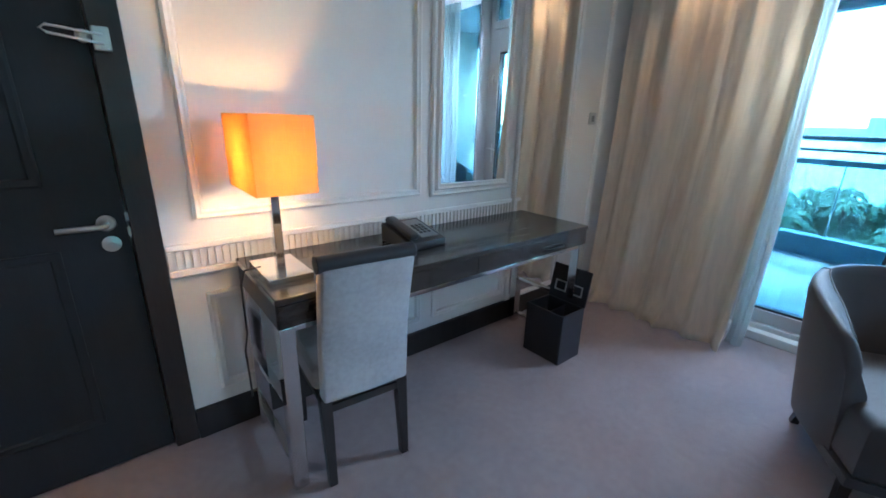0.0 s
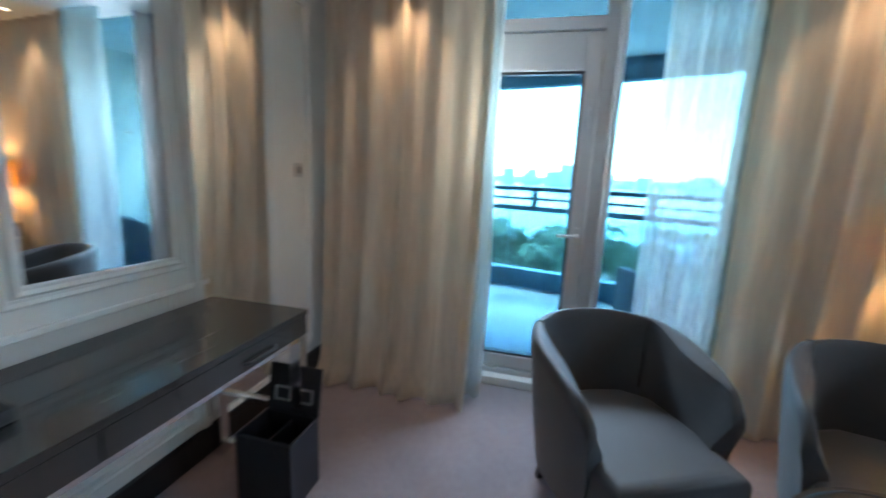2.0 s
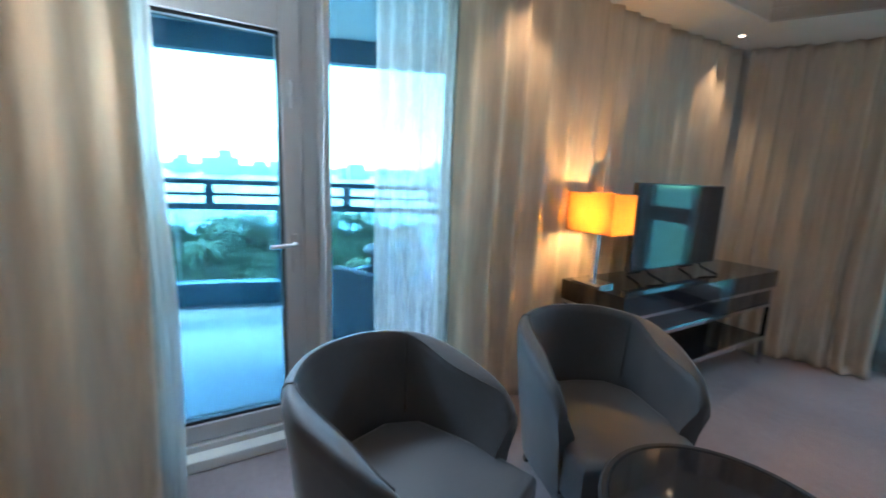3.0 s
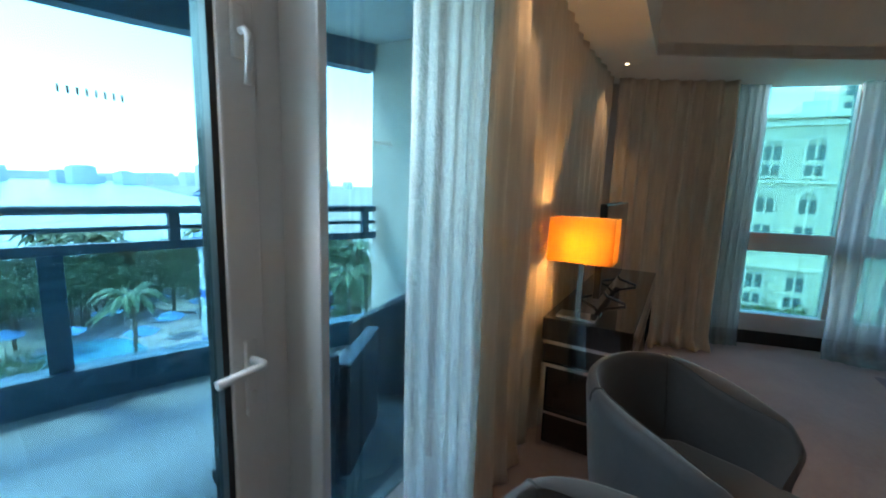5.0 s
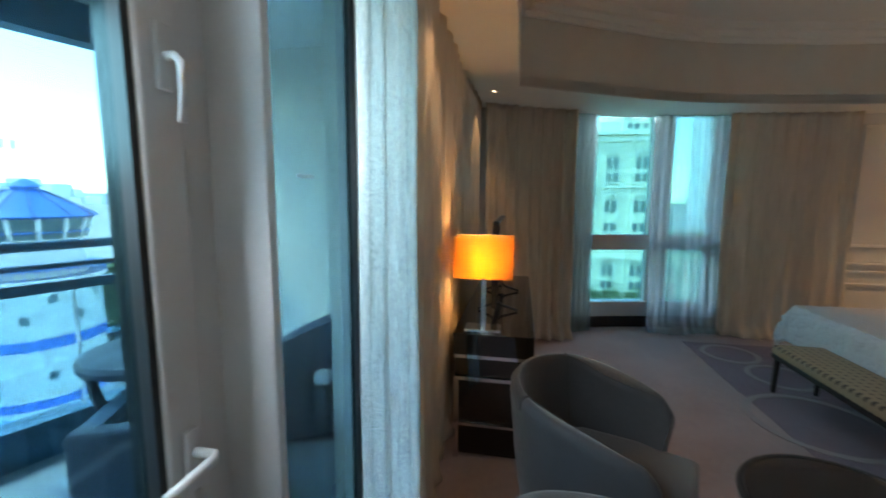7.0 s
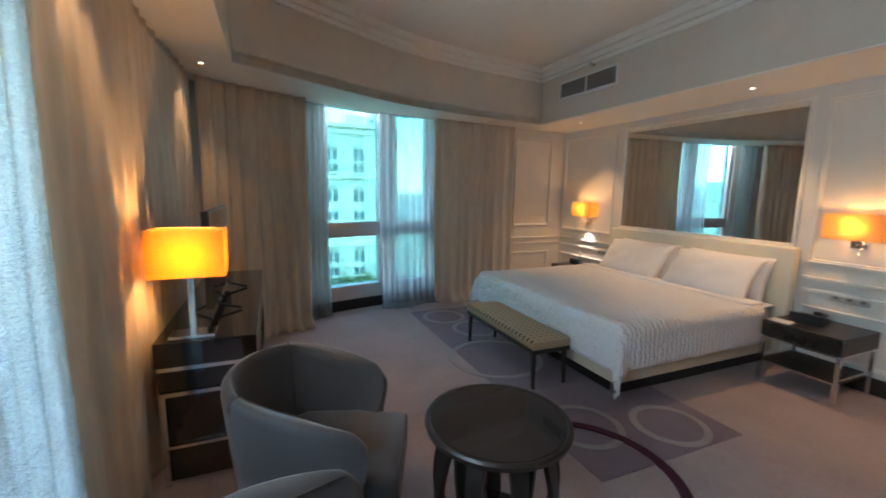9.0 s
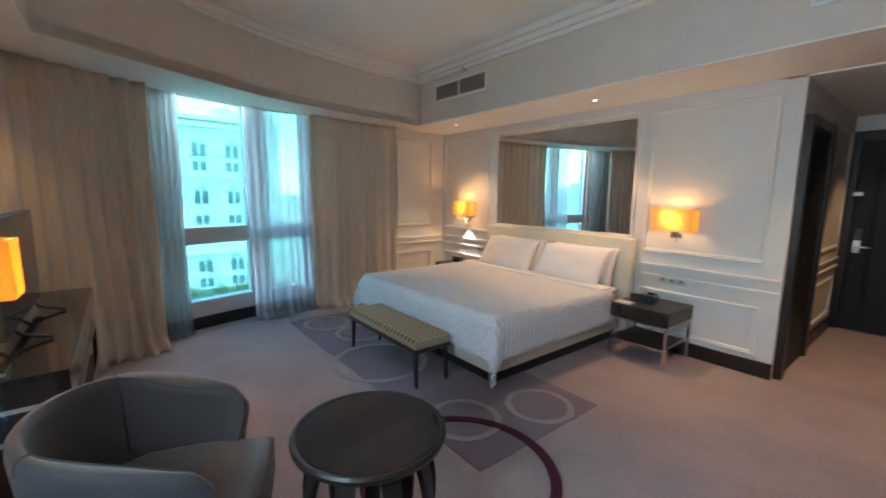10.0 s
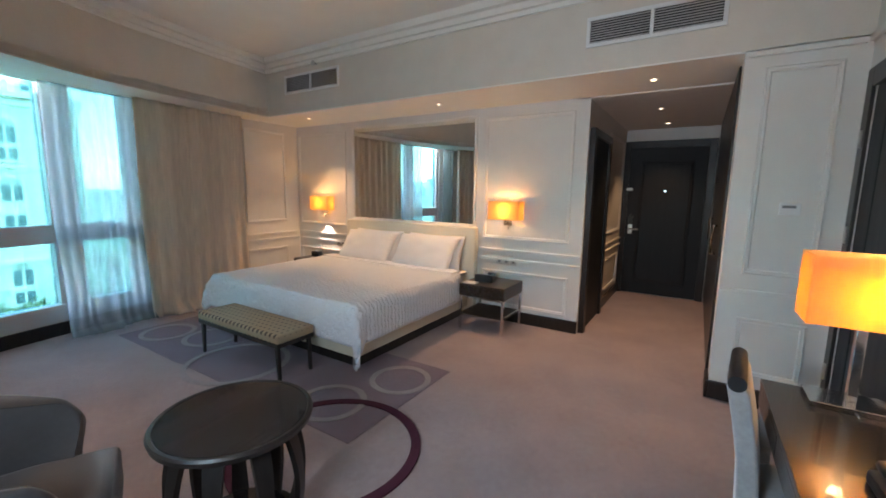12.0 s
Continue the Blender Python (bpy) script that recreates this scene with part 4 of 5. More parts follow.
for x, y, dy in ((-0.145, -0.18, -0.03), (0.145, -0.18, -0.03), (-0.145, 0.18, 0), (0.145, 0.18, 0)):
    part("leg", slant_leg(x, y, 0, dy), M_EBONY, chair)
part("stretcher", box(-0.13, 0.13, -0.195, -0.17, 0.29, 0.32, 0.003), M_EBONY, chair)


def telephone(label, x, y, z, rz):
    t = thing("telephone", label, "telephone", x, y, z, rz)
    bm = prism([(-0.11, 0), (0.11, 0), (0.11, 0.035), (-0.11, 0.085)], -0.10, 0.10)
    bmesh.ops.rotate(bm, verts=bm.verts, cent=(0, 0, 0), matrix=Matrix.Rotation(radians(90), 3, "X") @ Matrix.Rotation(radians(0), 3, "Z"))
    bmesh.ops.bevel(bm, geom=bm.edges[:], offset=0.008, segments=2, profile=0.5, affect="EDGES")
    part("body", bm, M_PLASTIC, t)
    tilt = math.degrees(math.atan2(0.05, 0.22))
    receiver = part("receiver", box(-0.10, 0.10, -0.025, 0.025, 0, 0.03, 0.012, 3), M_PLASTIC, t)
    receiver.matrix_basis = pose(0, -0.065, 0.064, 0, tilt, 0)
    kp = part("keypad", box(-0.085, 0.085, -0.045, 0.045, 0, 0.004, 0.001), M_GREYPL, t, "grey keypad with paper card")
    kp.matrix_basis = pose(0, 0.03, 0.062, 0, tilt, 0)
    first = None
    for i in range(4):
        for j in range(3):
            m = pose(-0.02 + i * 0.022, -0.022 + j * 0.022, 0.004)
            if first is None:
                first = part("key", box(-0.007, 0.007, -0.006, 0.006, 0, 0.004, 0.001), M_PLASTIC, kp)
                first.matrix_basis = m
            else:
                same_part("key", first, kp, m)
    return t


telephone("black desk telephone on the desk", 0.95, -0.24, 0.745, -88)

t = thing("leather_box", "open black leather waste box with compartments on the carpet", "waste box", 1.771, -0.463, 0, 0)
for a in ((-0.098, 0.098, -0.122, -0.112, 0, 0.295), (-0.098, 0.098, 0.112, 0.122, 0, 0.295), (-0.098, -0.088, -0.112, 0.112, 0, 0.295), (0.088, 0.098, -0.112, 0.112, 0, 0.295), (-0.088, 0.088, -0.112, 0.112, 0, 0.012)):
    part("side", box(*a, 0.002), M_BLACK, t)
part("divider", box(-0.088, 0.088, -0.005, 0.005, 0.012, 0.27, 0.002), M_BLACK, t)
lid = part("lid", box(-0.006, 0.006, -0.122, 0.122, 0, 0.205, 0.003), M_BLACK, t, "raised lid with two label frames")
lid.matrix_basis = pose(0.100, 0, 0.292, 0, 10, 0)
for y in (-0.052, 0.052):
    part("label_frame", moulding(0.075, 0.062, 0.008, 0.004), M_STEEL, lid).matrix_basis = pose(-0.006, y, 0.08, 0, 0, -90)

cable = tube([(0.30, -0.24, 0.765), (0.25, -0.22, 0.755), (0.235, -0.21, 0.70), (0.238, -0.19, 0.5), (0.228, -0.17, 0.42), (0.235, -0.15, 0.2)], 0.004, 6)
t = link("lamp_cable", cable, M_PLASTIC, None, "thin black lamp cable hanging down the desk's end", 60)
tagged(t, "", "cable")
# ---- seating group ----
def armchair(x, y, rz, label):
    """A tub chair that opens towards -y of its own."""
    t = thing("armchair", label, "armchair", x, y, 0, rz, "grey tub armchairs")
    half = [(0.302, -0.24), (0.332, -0.13), (0.347, 0.0), (0.340, 0.135), (0.284, 0.258), (0.155, 0.355), (0.0, 0.385)]
    line = spline(half + [(-a, b) for a, b in half[-2::-1]], 6)
    n = len(line) - 1
    crease = 1 / 3
    bm = bmesh.new()
    rings = []
    def arm(k):
        return max(0, (abs(2 * k / n - 1) - crease) / (1 - crease))
    def top(k):
        u, s = abs(2 * k / n - 1), arm(k)
        return 0.742 - 0.014 * min(1, u / crease) ** 2 - 0.135 * s ** 1.35 - 0.05 * max(0, s - 0.86) / 0.14
    def lip(k):
        s = arm(k)
        return 0.040 + 0.045 * math.sin(math.pi * min(1, s * 1.15)) ** 1.2 if s > 0 else 0.040
    inn = offset(line, 1.0)
    inward = []
    for k, p in enumerate(line):
        o = Vector(p)
        d = Vector(inn[k]) - o
        if d.dot(-o) < 0:
            d = -d
        d.normalize()
        inward.append(d)
        h, w = top(k), lip(k)
        low = o * 0.84
        dip = 0.022 * math.sin(math.pi * min(1, arm(k) * 1.1))
        prof = [(low, 0.15), (o * 0.93, 0.40), (o, h - 0.05), (o + d * 0.003, h - 0.018), (o + d * 0.014, h - 0.003), (o + d * 0.025, h - 0.001),
                (o + d * (w - 0.008), h - dip), (o + d * w, h - dip - 0.008), (o + d * (w + 0.006), h - dip - 0.04), (o * 0.95 + d * 0.075, 0.42), (low + d * 0.08, 0.17)]
        rings.append([bm.verts.new((q.x, q.y, z)) for q, z in prof])
    for a, b in zip(rings, rings[1:]):
        for k in range(len(a) - 1):
            bm.faces.new((a[k], a[k + 1], b[k + 1], b[k]))
        bm.faces.new((a[0], a[-1], b[-1], b[0]))
    bm.faces.new(rings[0])
    bm.faces.new(rings[-1][::-1])
    bmesh.ops.recalc_face_normals(bm, faces=bm.faces)
    part("shell", bm, M_LEATHER, t, "curved back and arms in slate grey upholstery", 50)
    for s in ((1 - crease) / 2, (1 + crease) / 2):
        k = round(n * s)
        o, d, h = Vector(line[k]), inward[k], top(k)
        part("seam", tube([(*(o * 1.002), h - 0.05), (*(o + d * 0.004), h - 0.016), (*(o + d * 0.015), h), (*(o + d * 0.034), h), (*(o + d * 0.043), h - 0.03), (*(o * 0.95 + d * 0.077), 0.42)], 0.004, 6), M_PIPING, t)
    for way in (1, -1):
        ks = [k for k in range(n + 1) if (k - n / 2) * way >= n * crease / 2 - 0.5 and arm(k) < 0.9]
        pts = [(*(Vector(line[k]) + inward[k] * lip(k)), top(k) - 0.022 * math.sin(math.pi * min(1, arm(k) * 1.1)) - 0.004) for k in ks]
        part("piping", tube(pts, 0.0028, 6), M_PIPING, t)
    seat = [(0.245, -0.345), (0.268, -0.1), (0.250, 0.15), (0.15, 0.25), (0.0, 0.27)]
    out = seat + [(-a, b) for a, b in seat[-2::-1]]
    bm = prism(out, 0.17, 0.40)
    bmesh.ops.recalc_face_normals(bm, faces=bm.faces)
    bmesh.ops.bevel(bm, geom=[e for e in bm.edges if abs(e.verts[0].co.z - e.verts[1].co.z) < 1e-4], offset=0.045, segments=4, profile=0.5, affect="EDGES")
    part("seat", bm, M_LEATHER, t, "rounded seat cushion", 50)
    part("seat_base", prism([(a * 1.02, b * 0.97) for a, b in out], 0.14, 0.175), M_LEATHER, t)
    for sx in (-1, 1):
        for sy, dy in ((-0.24, -0.03), (0.18, 0.03)):
            part("leg", slant_leg(sx * 0.20, sy, sx * 0.02, dy, 0.15, 0.02), M_EBONY, t)
    return t


armchair(2.084, -1.794, -65, "slate grey tub armchair by the balcony door")
armchair(2.043, -2.67, -112, "slate grey tub armchair beside the television console")

t = thing("side_table", "round dark side table with black glass top and curved legs", "table", 1.385, -2.315, 0)
part("tabletop", lathe([(0.0001, 0.515), (0.265, 0.515), (0.30, 0.525), (0.305, 0.545), (0.298, 0.555), (0.285, 0.555), (0.28, 0.548), (0.0001, 0.548)], 48), M_EBONY, t)
part("glass_top", cyl(0.279, 0.279, 0.548, 0.5525, 48), M_GLOSS, t, "reflective black glass inset")
bm = bmesh.new()
rings = []
for k in range(13):
    v = k / 12
    z = 0.02 + 0.50 * v
    r = 0.215 + 0.075 * math.sin(math.pi * (0.12 + 0.78 * v)) - 0.03
    w = 0.026 + 0.012 * abs(2 * v - 1)
    rings.append([bm.verts.new((r + a, b, z)) for a, b in ((-0.011, -w), (0.011, -w), (0.011, w), (-0.011, w))])
for a, b in zip(rings, rings[1:]):
    for k in range(4):
        bm.faces.new((a[k], a[(k + 1) % 4], b[(k + 1) % 4], b[k]))
bm.faces.new(rings[0][::-1])
bm.faces.new(rings[-1])
first = part("leg", bm, M_EBONY, t)
for k in range(1, 9):
    same_part("leg", first, t, pose(0, 0, 0, 0, 0, 40 * k))
part("lower_ring", ring(0.18, 0.245, 0.022), M_EBONY, t)
part("lower_shelf", cyl(0.181, 0.181, 0.06, 0.075, 32), M_GLOSS, t)

# ---- television console ----
t = thing("tv_console", "long black lacquer console with chrome trim and shelves", "console", 0, 0, 0)
part("top", box(2.315, 2.76, -4.95, -3.15, 0.622, 0.745, 0.003), M_GLOSS, t)
part("chrome_band", box(2.32, 2.755, -4.945, -3.155, 0.602, 0.622), M_CHROME, t)
part("drawer_box", box(2.33, 2.755, -4.93, -3.17, 0.492, 0.602, 0.002), M_GLOSS, t)
part("chrome_band", box(2.32, 2.755, -4.945, -3.155, 0.472, 0.492), M_CHROME, t)
part("shelf", box(2.33, 2.755, -4.93, -3.17, 0.20, 0.23, 0.002), M_GLOSS, t)
part("chrome_band", box(2.321, 2.33, -4.93, -3.17, 0.20, 0.235), M_CHROME, t)
part("end_panel", box(2.38, 2.75, -3.20, -3.175, 0.02, 0.472, 0.002), M_GLOSS, t)
part("back_panel", box(2.735, 2.755, -4.93, -3.2, 0.23, 0.472, 0.002), M_GLOSS, t)
for x in (2.32, 2.725):
    for y in (-3.185, -4.945):
        part("leg", box(x, x + 0.03, y, y + 0.03, 0, 0.472, 0.002), M_CHROME, t)
part("crossbar", box(2.365, 2.725, -3.184, -3.156, 0.20, 0.215), M_CHROME, t)

t = thing("television", "flat black television on a splayed stand", "television", 2.54, -3.96, 0.745)
part("screen_body", box(-0.004, 0.035, -0.485, 0.485, 0.06, 0.605, 0.006), M_PLASTIC, t)
part("screen", box(-0.0065, -0.0045, -0.475, 0.475, 0.072, 0.595), M_SCREEN, t)
for y in (-0.3, 0.3):
    f = part("foot", tube([(0.015, y, 0.08), (-0.02, y, 0.04), (-0.13, y, 0.008)], 0.009), M_PLASTIC, t)
    part("foot_back", tube([(0.015, y, 0.08), (0.05, y, 0.04), (0.13, y, 0.008)], 0.009), M_PLASTIC, f)

# ---- bed ----
bed = thing("bed", "king bed with cream base, headboard and dark plinth", "bed", 0, 0, 0)
part("plinth", box(-1.86, -0.10, -4.86, -3.08, 0.0, 0.12), M_EBONY, bed)
part("base", box(-1.90, -0.02, -4.93, -3.01, 0.12, 0.31, 0.012), M_CREAM, bed)
part("mattress", box(-1.86, -0.06, -4.90, -3.04, 0.31, 0.53, 0.05, 4), M_LINEN, bed)
part("headboard", box(-1.965, -1.87, -4.98, -2.93, 0.0, 1.06, 0.02, 3), M_CREAM, bed, "cream padded headboard")
for y in (-3.06, -4.88):
    part("foot", box(-0.09, -0.05, y - 0.02, y + 0.02, 0.0, 0.12), M_STEEL, bed)

bm = bmesh.new()
nx, ny = 70, 76
x0, x1, y0, y1 = -1.55, 0.03, -5.02, -2.94
rows = []
for i in range(nx + 1):
    row = []
    for j in range(ny + 1):
        u, v = i / nx, j / ny
        # cloth laid over the mattress, by length along its own surface
        sx = x0 + (x1 - x0 + 0.30) * u
        sy = y0 - 0.28 + (y1 - y0 + 0.56) * v
        x, y, drop = sx, sy, 0.0
        if sx > x1 - 0.03:
            drop += sx - (x1 - 0.03)
            x = x1 - 0.03 + 0.035 * min(1, (sx - x1 + 0.03) / 0.06)
        for side, edge in ((-1, y0 + 0.03), (1, y1 - 0.03)):
            over = side * (sy - edge)
            if over > 0:
                drop = drop + over if drop == 0 else math.hypot(drop, over) + 0.05
                y = edge + side * 0.035 * min(1, over / 0.06)
        corner = drop > 0 and sx > x1 - 0.03 and (sy < y0 + 0.03 or sy > y1 - 0.03)
        p = Vector((sx * 3, sy * 3, 0.4))
        wob = 0.012 * noise.noise(p) + 0.006 * noise.noise(p * 3)
        ripple = 0.004 * math.sin(sx * 22 + 3 * noise.noise(p)) * min(1, drop / 0.15) if drop > 0 else 0
        z = 0.565 + wob - max(0, drop - 0.02)
        if x > x1 - 0.08:
            x += ripple + 0.01 * min(1, drop * 4) + (0.04 * min(1, drop * 3) if corner else 0)
        if y < y0 + 0.08:
            y -= ripple + 0.01 * min(1, drop * 4) + (0.05 * min(1, drop * 3) if corner else 0)
        if y > y1 - 0.08:
            y += ripple + 0.01 * min(1, drop * 4) + (0.03 * min(1, drop * 3) if corner else 0)
        row.append(bm.verts.new((x, y, max(0.05, z))))
    rows.append(row)
for a, b in zip(rows, rows[1:]):
    for k in range(ny):
        bm.faces.new((a[k], a[k + 1], b[k + 1], b[k]))
duvet = link("duvet", bm, M_DUVET, None, "white quilted duvet hanging over the bed's edges", 180)
th = duvet.modifiers.new("cloth", "SOLIDIFY")
th.thickness, th.offset = 0.02, 1.0
tagged(duvet, "", "bedding")
part("turned_edge", box(-1.62, -1.44, -4.99, -2.97, 0.572, 0.60, 0.012, 3), M_LINEN, duvet, "turned-down edge")
sheet = link("bed_sheet", box(-1.85, -1.60, -4.93, -3.01, 0.525, 0.545, 0.008, 2), M_LINEN, None, "white fitted sheet under the pillows", 60)
tagged(sheet, "", "bedding")


def pillow(x, y, z, w, h, tilt, label, seed):
    bm = bmesh.new()
    n = 22
    top, bot = [], []
    for i in range(n + 1):
        ra, rb = [], []
        for j in range(n + 1):
            u, v = 2 * i / n - 1, 2 * j / n - 1
            f = max(0, (1 - abs(u) ** 2.6) * (1 - abs(v) ** 2.6)) ** 0.45
            pinch = 1 - 0.05 * (1 - abs(v)) * abs(u) ** 3
            px = u * w / 2 * (1 - 0.05 * (1 - v * v) * abs(u))
            py = v * h / 2 * (1 - 0.06 * (1 - u * u) * abs(v))
            zz = 0.085 * f + 0.008 * noise.noise(Vector((px * 9, py * 9, seed)))
            ra.append(bm.verts.new((px, py, zz)))
            rb.append(ra[-1] if i in (0, n) or j in (0, n) else bm.verts.new((px, py, -0.06 * f)))
        top.append(ra)
        bot.append(rb)
    for i in range(n):
        for j in range(n):
            bm.faces.new((top[i][j], top[i + 1][j], top[i + 1][j + 1], top[i][j + 1]))
            bm.faces.new((bot[i][j], bot[i][j + 1], bot[i + 1][j + 1], bot[i + 1][j]))
    ob = link("pillow", bm, M_PILLOW, None, label, 180)
    ob.matrix_basis = pose(x, y, z) @ Matrix.Rotation(radians(tilt), 4, "Y") @ pose(0, 0, 0, 0, 0, 90)
    tagged(ob, "", "pillow", "white bed pillows")


pillow(-1.68, -4.42, 0.74, 0.86, 0.48, 55, "plump white pillow leaning on the headboard", 1)
pillow(-1.68, -3.52, 0.74, 0.86, 0.48, 55, "plump white pillow leaning on the headboard", 2)
pillow(-1.80, -4.36, 0.74, 0.82, 0.44, 72, "white pillow behind another at the headboard", 3)
pillow(-1.80, -3.46, 0.74, 0.82, 0.44, 72, "white pillow behind another at the headboard", 4)

# bench at the bed's foot
M_WEAVE = mat("patterned bench fabric", (0.24, 0.19, 0.13), 0.8, vary=0.1)
nt = M_WEAVE.node_tree
vo = nt.nodes.new("ShaderNodeTexVoronoi")
vo.inputs["Scale"].default_value, vo.inputs["Randomness"].default_value = 19.0, 0.0
tc = nt.nodes.new("ShaderNodeTexCoord")
nt.links.new(tc.outputs["Object"], vo.inputs["Vector"])
rp = nt.nodes.new("ShaderNodeValToRGB")
rp.color_ramp.elements[0].position, rp.color_ramp.elements[1].position = 0.30, 0.42
rp.color_ramp.elements[0].color, rp.color_ramp.elements[1].color = (0.045, 0.032, 0.026, 1), (0.36, 0.265, 0.17, 1)
nt.links.new(vo.outputs["Distance"], rp.inputs["Fac"])
nt.links.new(rp.outputs["Color"], nt.nodes["Principled BSDF"].inputs["Base Color"])
t = thing("bench", "low bench with dotted fabric top and tapered dark legs", "bench", 0.29, -3.90, 0)
part("cushion", box(-0.175, 0.175, -0.56, 0.56, 0.31, 0.385, 0.02, 3), M_WEAVE, t, "brown fabric with a dotted weave")
part("frame", box(-0.172, 0.172, -0.557, 0.557, 0.28, 0.315, 0.004), M_EBONY, t)
for sx in (-1, 1):
    for sy in (-1, 1):
        part("leg", slant_leg(sx * 0.145, sy * 0.52, 0, sy * 0.015, 0.29, 0.015), M_EBONY, t)


def nightstand(y0, y1, label):
    t = thing("nightstand", label, "nightstand", 0, 0, 0, group="nightstands")
    part("body", box(-1.95, -1.45, y0, y1, 0.37, 0.50, 0.004), M_EBONY, t)
    part("drawer", box(-1.45, -1.438, y0 + 0.004, y1 - 0.004, 0.374, 0.496, 0.003), M_DESKTOP, t)
    part("shelf", box(-1.93, -1.465, y0 + 0.02, y1 - 0.02, 0.15, 0.17, 0.002), M_EBONY, t)
    for x in (-1.95, -1.468):
        for y in (y0, y1 - 0.028):
            part("leg", box(x, x + 0.028, y, y + 0.028, 0, 0.356, 0.002), M_CHROME, t)
    for y in (y0 + 0.002, y1 - 0.026):
        part("crossbar", box(-1.922, -1.468, y, y + 0.024, 0.356, 0.37, 0.002), M_CHROME, t)
        part("crossbar", box(-1.922, -1.468, y + 0.004, y + 0.02, 0.171, 0.186, 0.002), M_CHROME, t)
    part("crossbar", box(-1.462, -1.446, y0 + 0.028, y1 - 0.028, 0.15, 0.166, 0.002), M_CHROME, t)
    part("crossbar", box(-1.466, -1.442, y0 + 0.026, y1 - 0.026, 0.356, 0.3695, 0.002), M_CHROME, t)


nightstand(-2.88, -2.36, "dark wood nightstand on chrome legs with telephone")
nightstand(-5.60, -5.08, "dark wood nightstand on chrome legs with water glass")
telephone("black bedside telephone on the nightstand", -1.72, -2.70, 0.50, 190)
t = link("notepad", box(-1.57, -1.47, -2.86, -2.71, 0.50, 0.508, 0.001), M_WHITEPL, None, "white notepad on the nightstand")
tagged(t, "", "notepad")
t = thing("water_bottle", "clear water bottle with white cap on the nightstand", "bottle", -1.62, -5.24, 0.50)
part("body", lathe([(0.03, 0), (0.032, 0.01), (0.032, 0.13), (0.012, 0.17), (0.012, 0.185)], 16), glass_mat("clear bottle", (0.85, 0.9, 0.92), 0.15), t)
part("cap", cyl(0.014, 0.014, 0.186, 0.205, 14), M_WHITEPL, t)
t = thing("alarm_clock", "small black alarm clock on the nightstand", "clock", -1.70, -5.42, 0.50)
part("body", box(-0.04, 0.04, -0.07, 0.07, 0, 0.08, 0.01), M_PLASTIC, t)
part("display", box(0.0405, 0.042, -0.055, 0.055, 0.015, 0.065), M_SCREEN, t)
# ---- balcony ----
rail_line = spline([(5.75, 1.5), (5.78, 0.0), (5.66, -1.0), (5.38, -2.05), (5.08, -2.85), (4.86, -3.4), (4.60, -3.95)], 8)
balcony_floor = setting("balcony_floor", prism([(3.2, 1.5)] + rail_line + [(3.2, -3.95)], -0.25, -0.02), M_BALFLOOR, "pale grey tiled balcony floor", "floor")
setting("balcony_ceiling", prism([(3.2, 1.5)] + offset(rail_line, 0.15) + [(3.2, -3.95)], 2.62, 2.85), M_SOFFITOUT, "pale painted balcony ceiling", "ceiling")
setting("balcony_fascia", strip(offset(rail_line, 0.02), offset(rail_line, 0.16), 2.40, 2.62), M_BLUEPAINT, "dark blue fascia along the balcony roof", "fascia")
setting("wall_balcony_end", box(3.2, 4.66, -4.4, -3.98, -0.3, 2.9), M_RENDER, "cream rendered end wall of the balcony", "wall")
setting("wall_balcony_far", box(3.2, 5.9, 1.5, 1.8, -0.3, 2.9), M_RENDER, "cream rendered far wall of the balcony", "wall")
setting("balcony_kerb", strip(offset(rail_line, -0.08), offset(rail_line, 0.08), -0.02, 0.20), M_BLUEPAINT, "blue painted kerb under the balustrade", "kerb")

rail = thing("balustrade", "blue steel balcony balustrade with tinted glass panels", "railing", 0, 0, 0)
for z, r in ((1.20, 0.028), (1.08, 0.016)):
    part("handrail", tube([(x, y, z) for x, y in rail_line], r, 8), M_BLUEPAINT, rail)
part("mid_rail", strip(offset(rail_line, -0.025), offset(rail_line, 0.025), 0.93, 0.99), M_BLUEPAINT, rail)
def rail_at(y):
    """The point of the balustrade's line at a given y."""
    for p, q in zip(rail_line, rail_line[1:]):
        if p[1] >= y >= q[1]:
            t = (y - p[1]) / (q[1] - p[1])
            return (p[0] + t * (q[0] - p[0]), y)
    return rail_line[-1]


for y in (1.2, -0.05, -1.29, -2.53, -3.86):
    x = rail_at(y)[0]
    part("upper_post", box(x - 0.02, x + 0.02, y - 0.035, y + 0.035, 0.985, 1.19, 0.004), M_BLUEPAINT, rail)
for y in (0.4, -1.93):
    x = rail_at(y)[0]
    o = part("post", box(-0.035, 0.035, -0.06, 0.06, 0.2, 0.935, 0.006), M_BLUEPAINT, rail)
    o.matrix_basis = pose(x, y, 0, 0, 0, -16 if y < 0 else 4)
ends = (1.45, 0.4, -1.0, -1.93, -2.93, -3.9)
for y1, y0 in zip(ends, ends[1:]):
    seg = [rail_at(y1 - 0.008)] + [p for p in rail_line if y0 + 0.01 < p[1] < y1 - 0.01] + [rail_at(y0 + 0.008)]
    part("pane", strip(offset(seg, -0.004), offset(seg, 0.004), 0.2, 0.93), M_RAILGLASS, rail).visible_shadow = False
for y in (-1.0, -2.93):
    x = rail_at(y)[0]
    part("glass_joint", box(x - 0.006, x + 0.006, y - 0.007, y + 0.007, 0.2, 0.93), M_WHITEPL, rail, "pale joint between two panes")


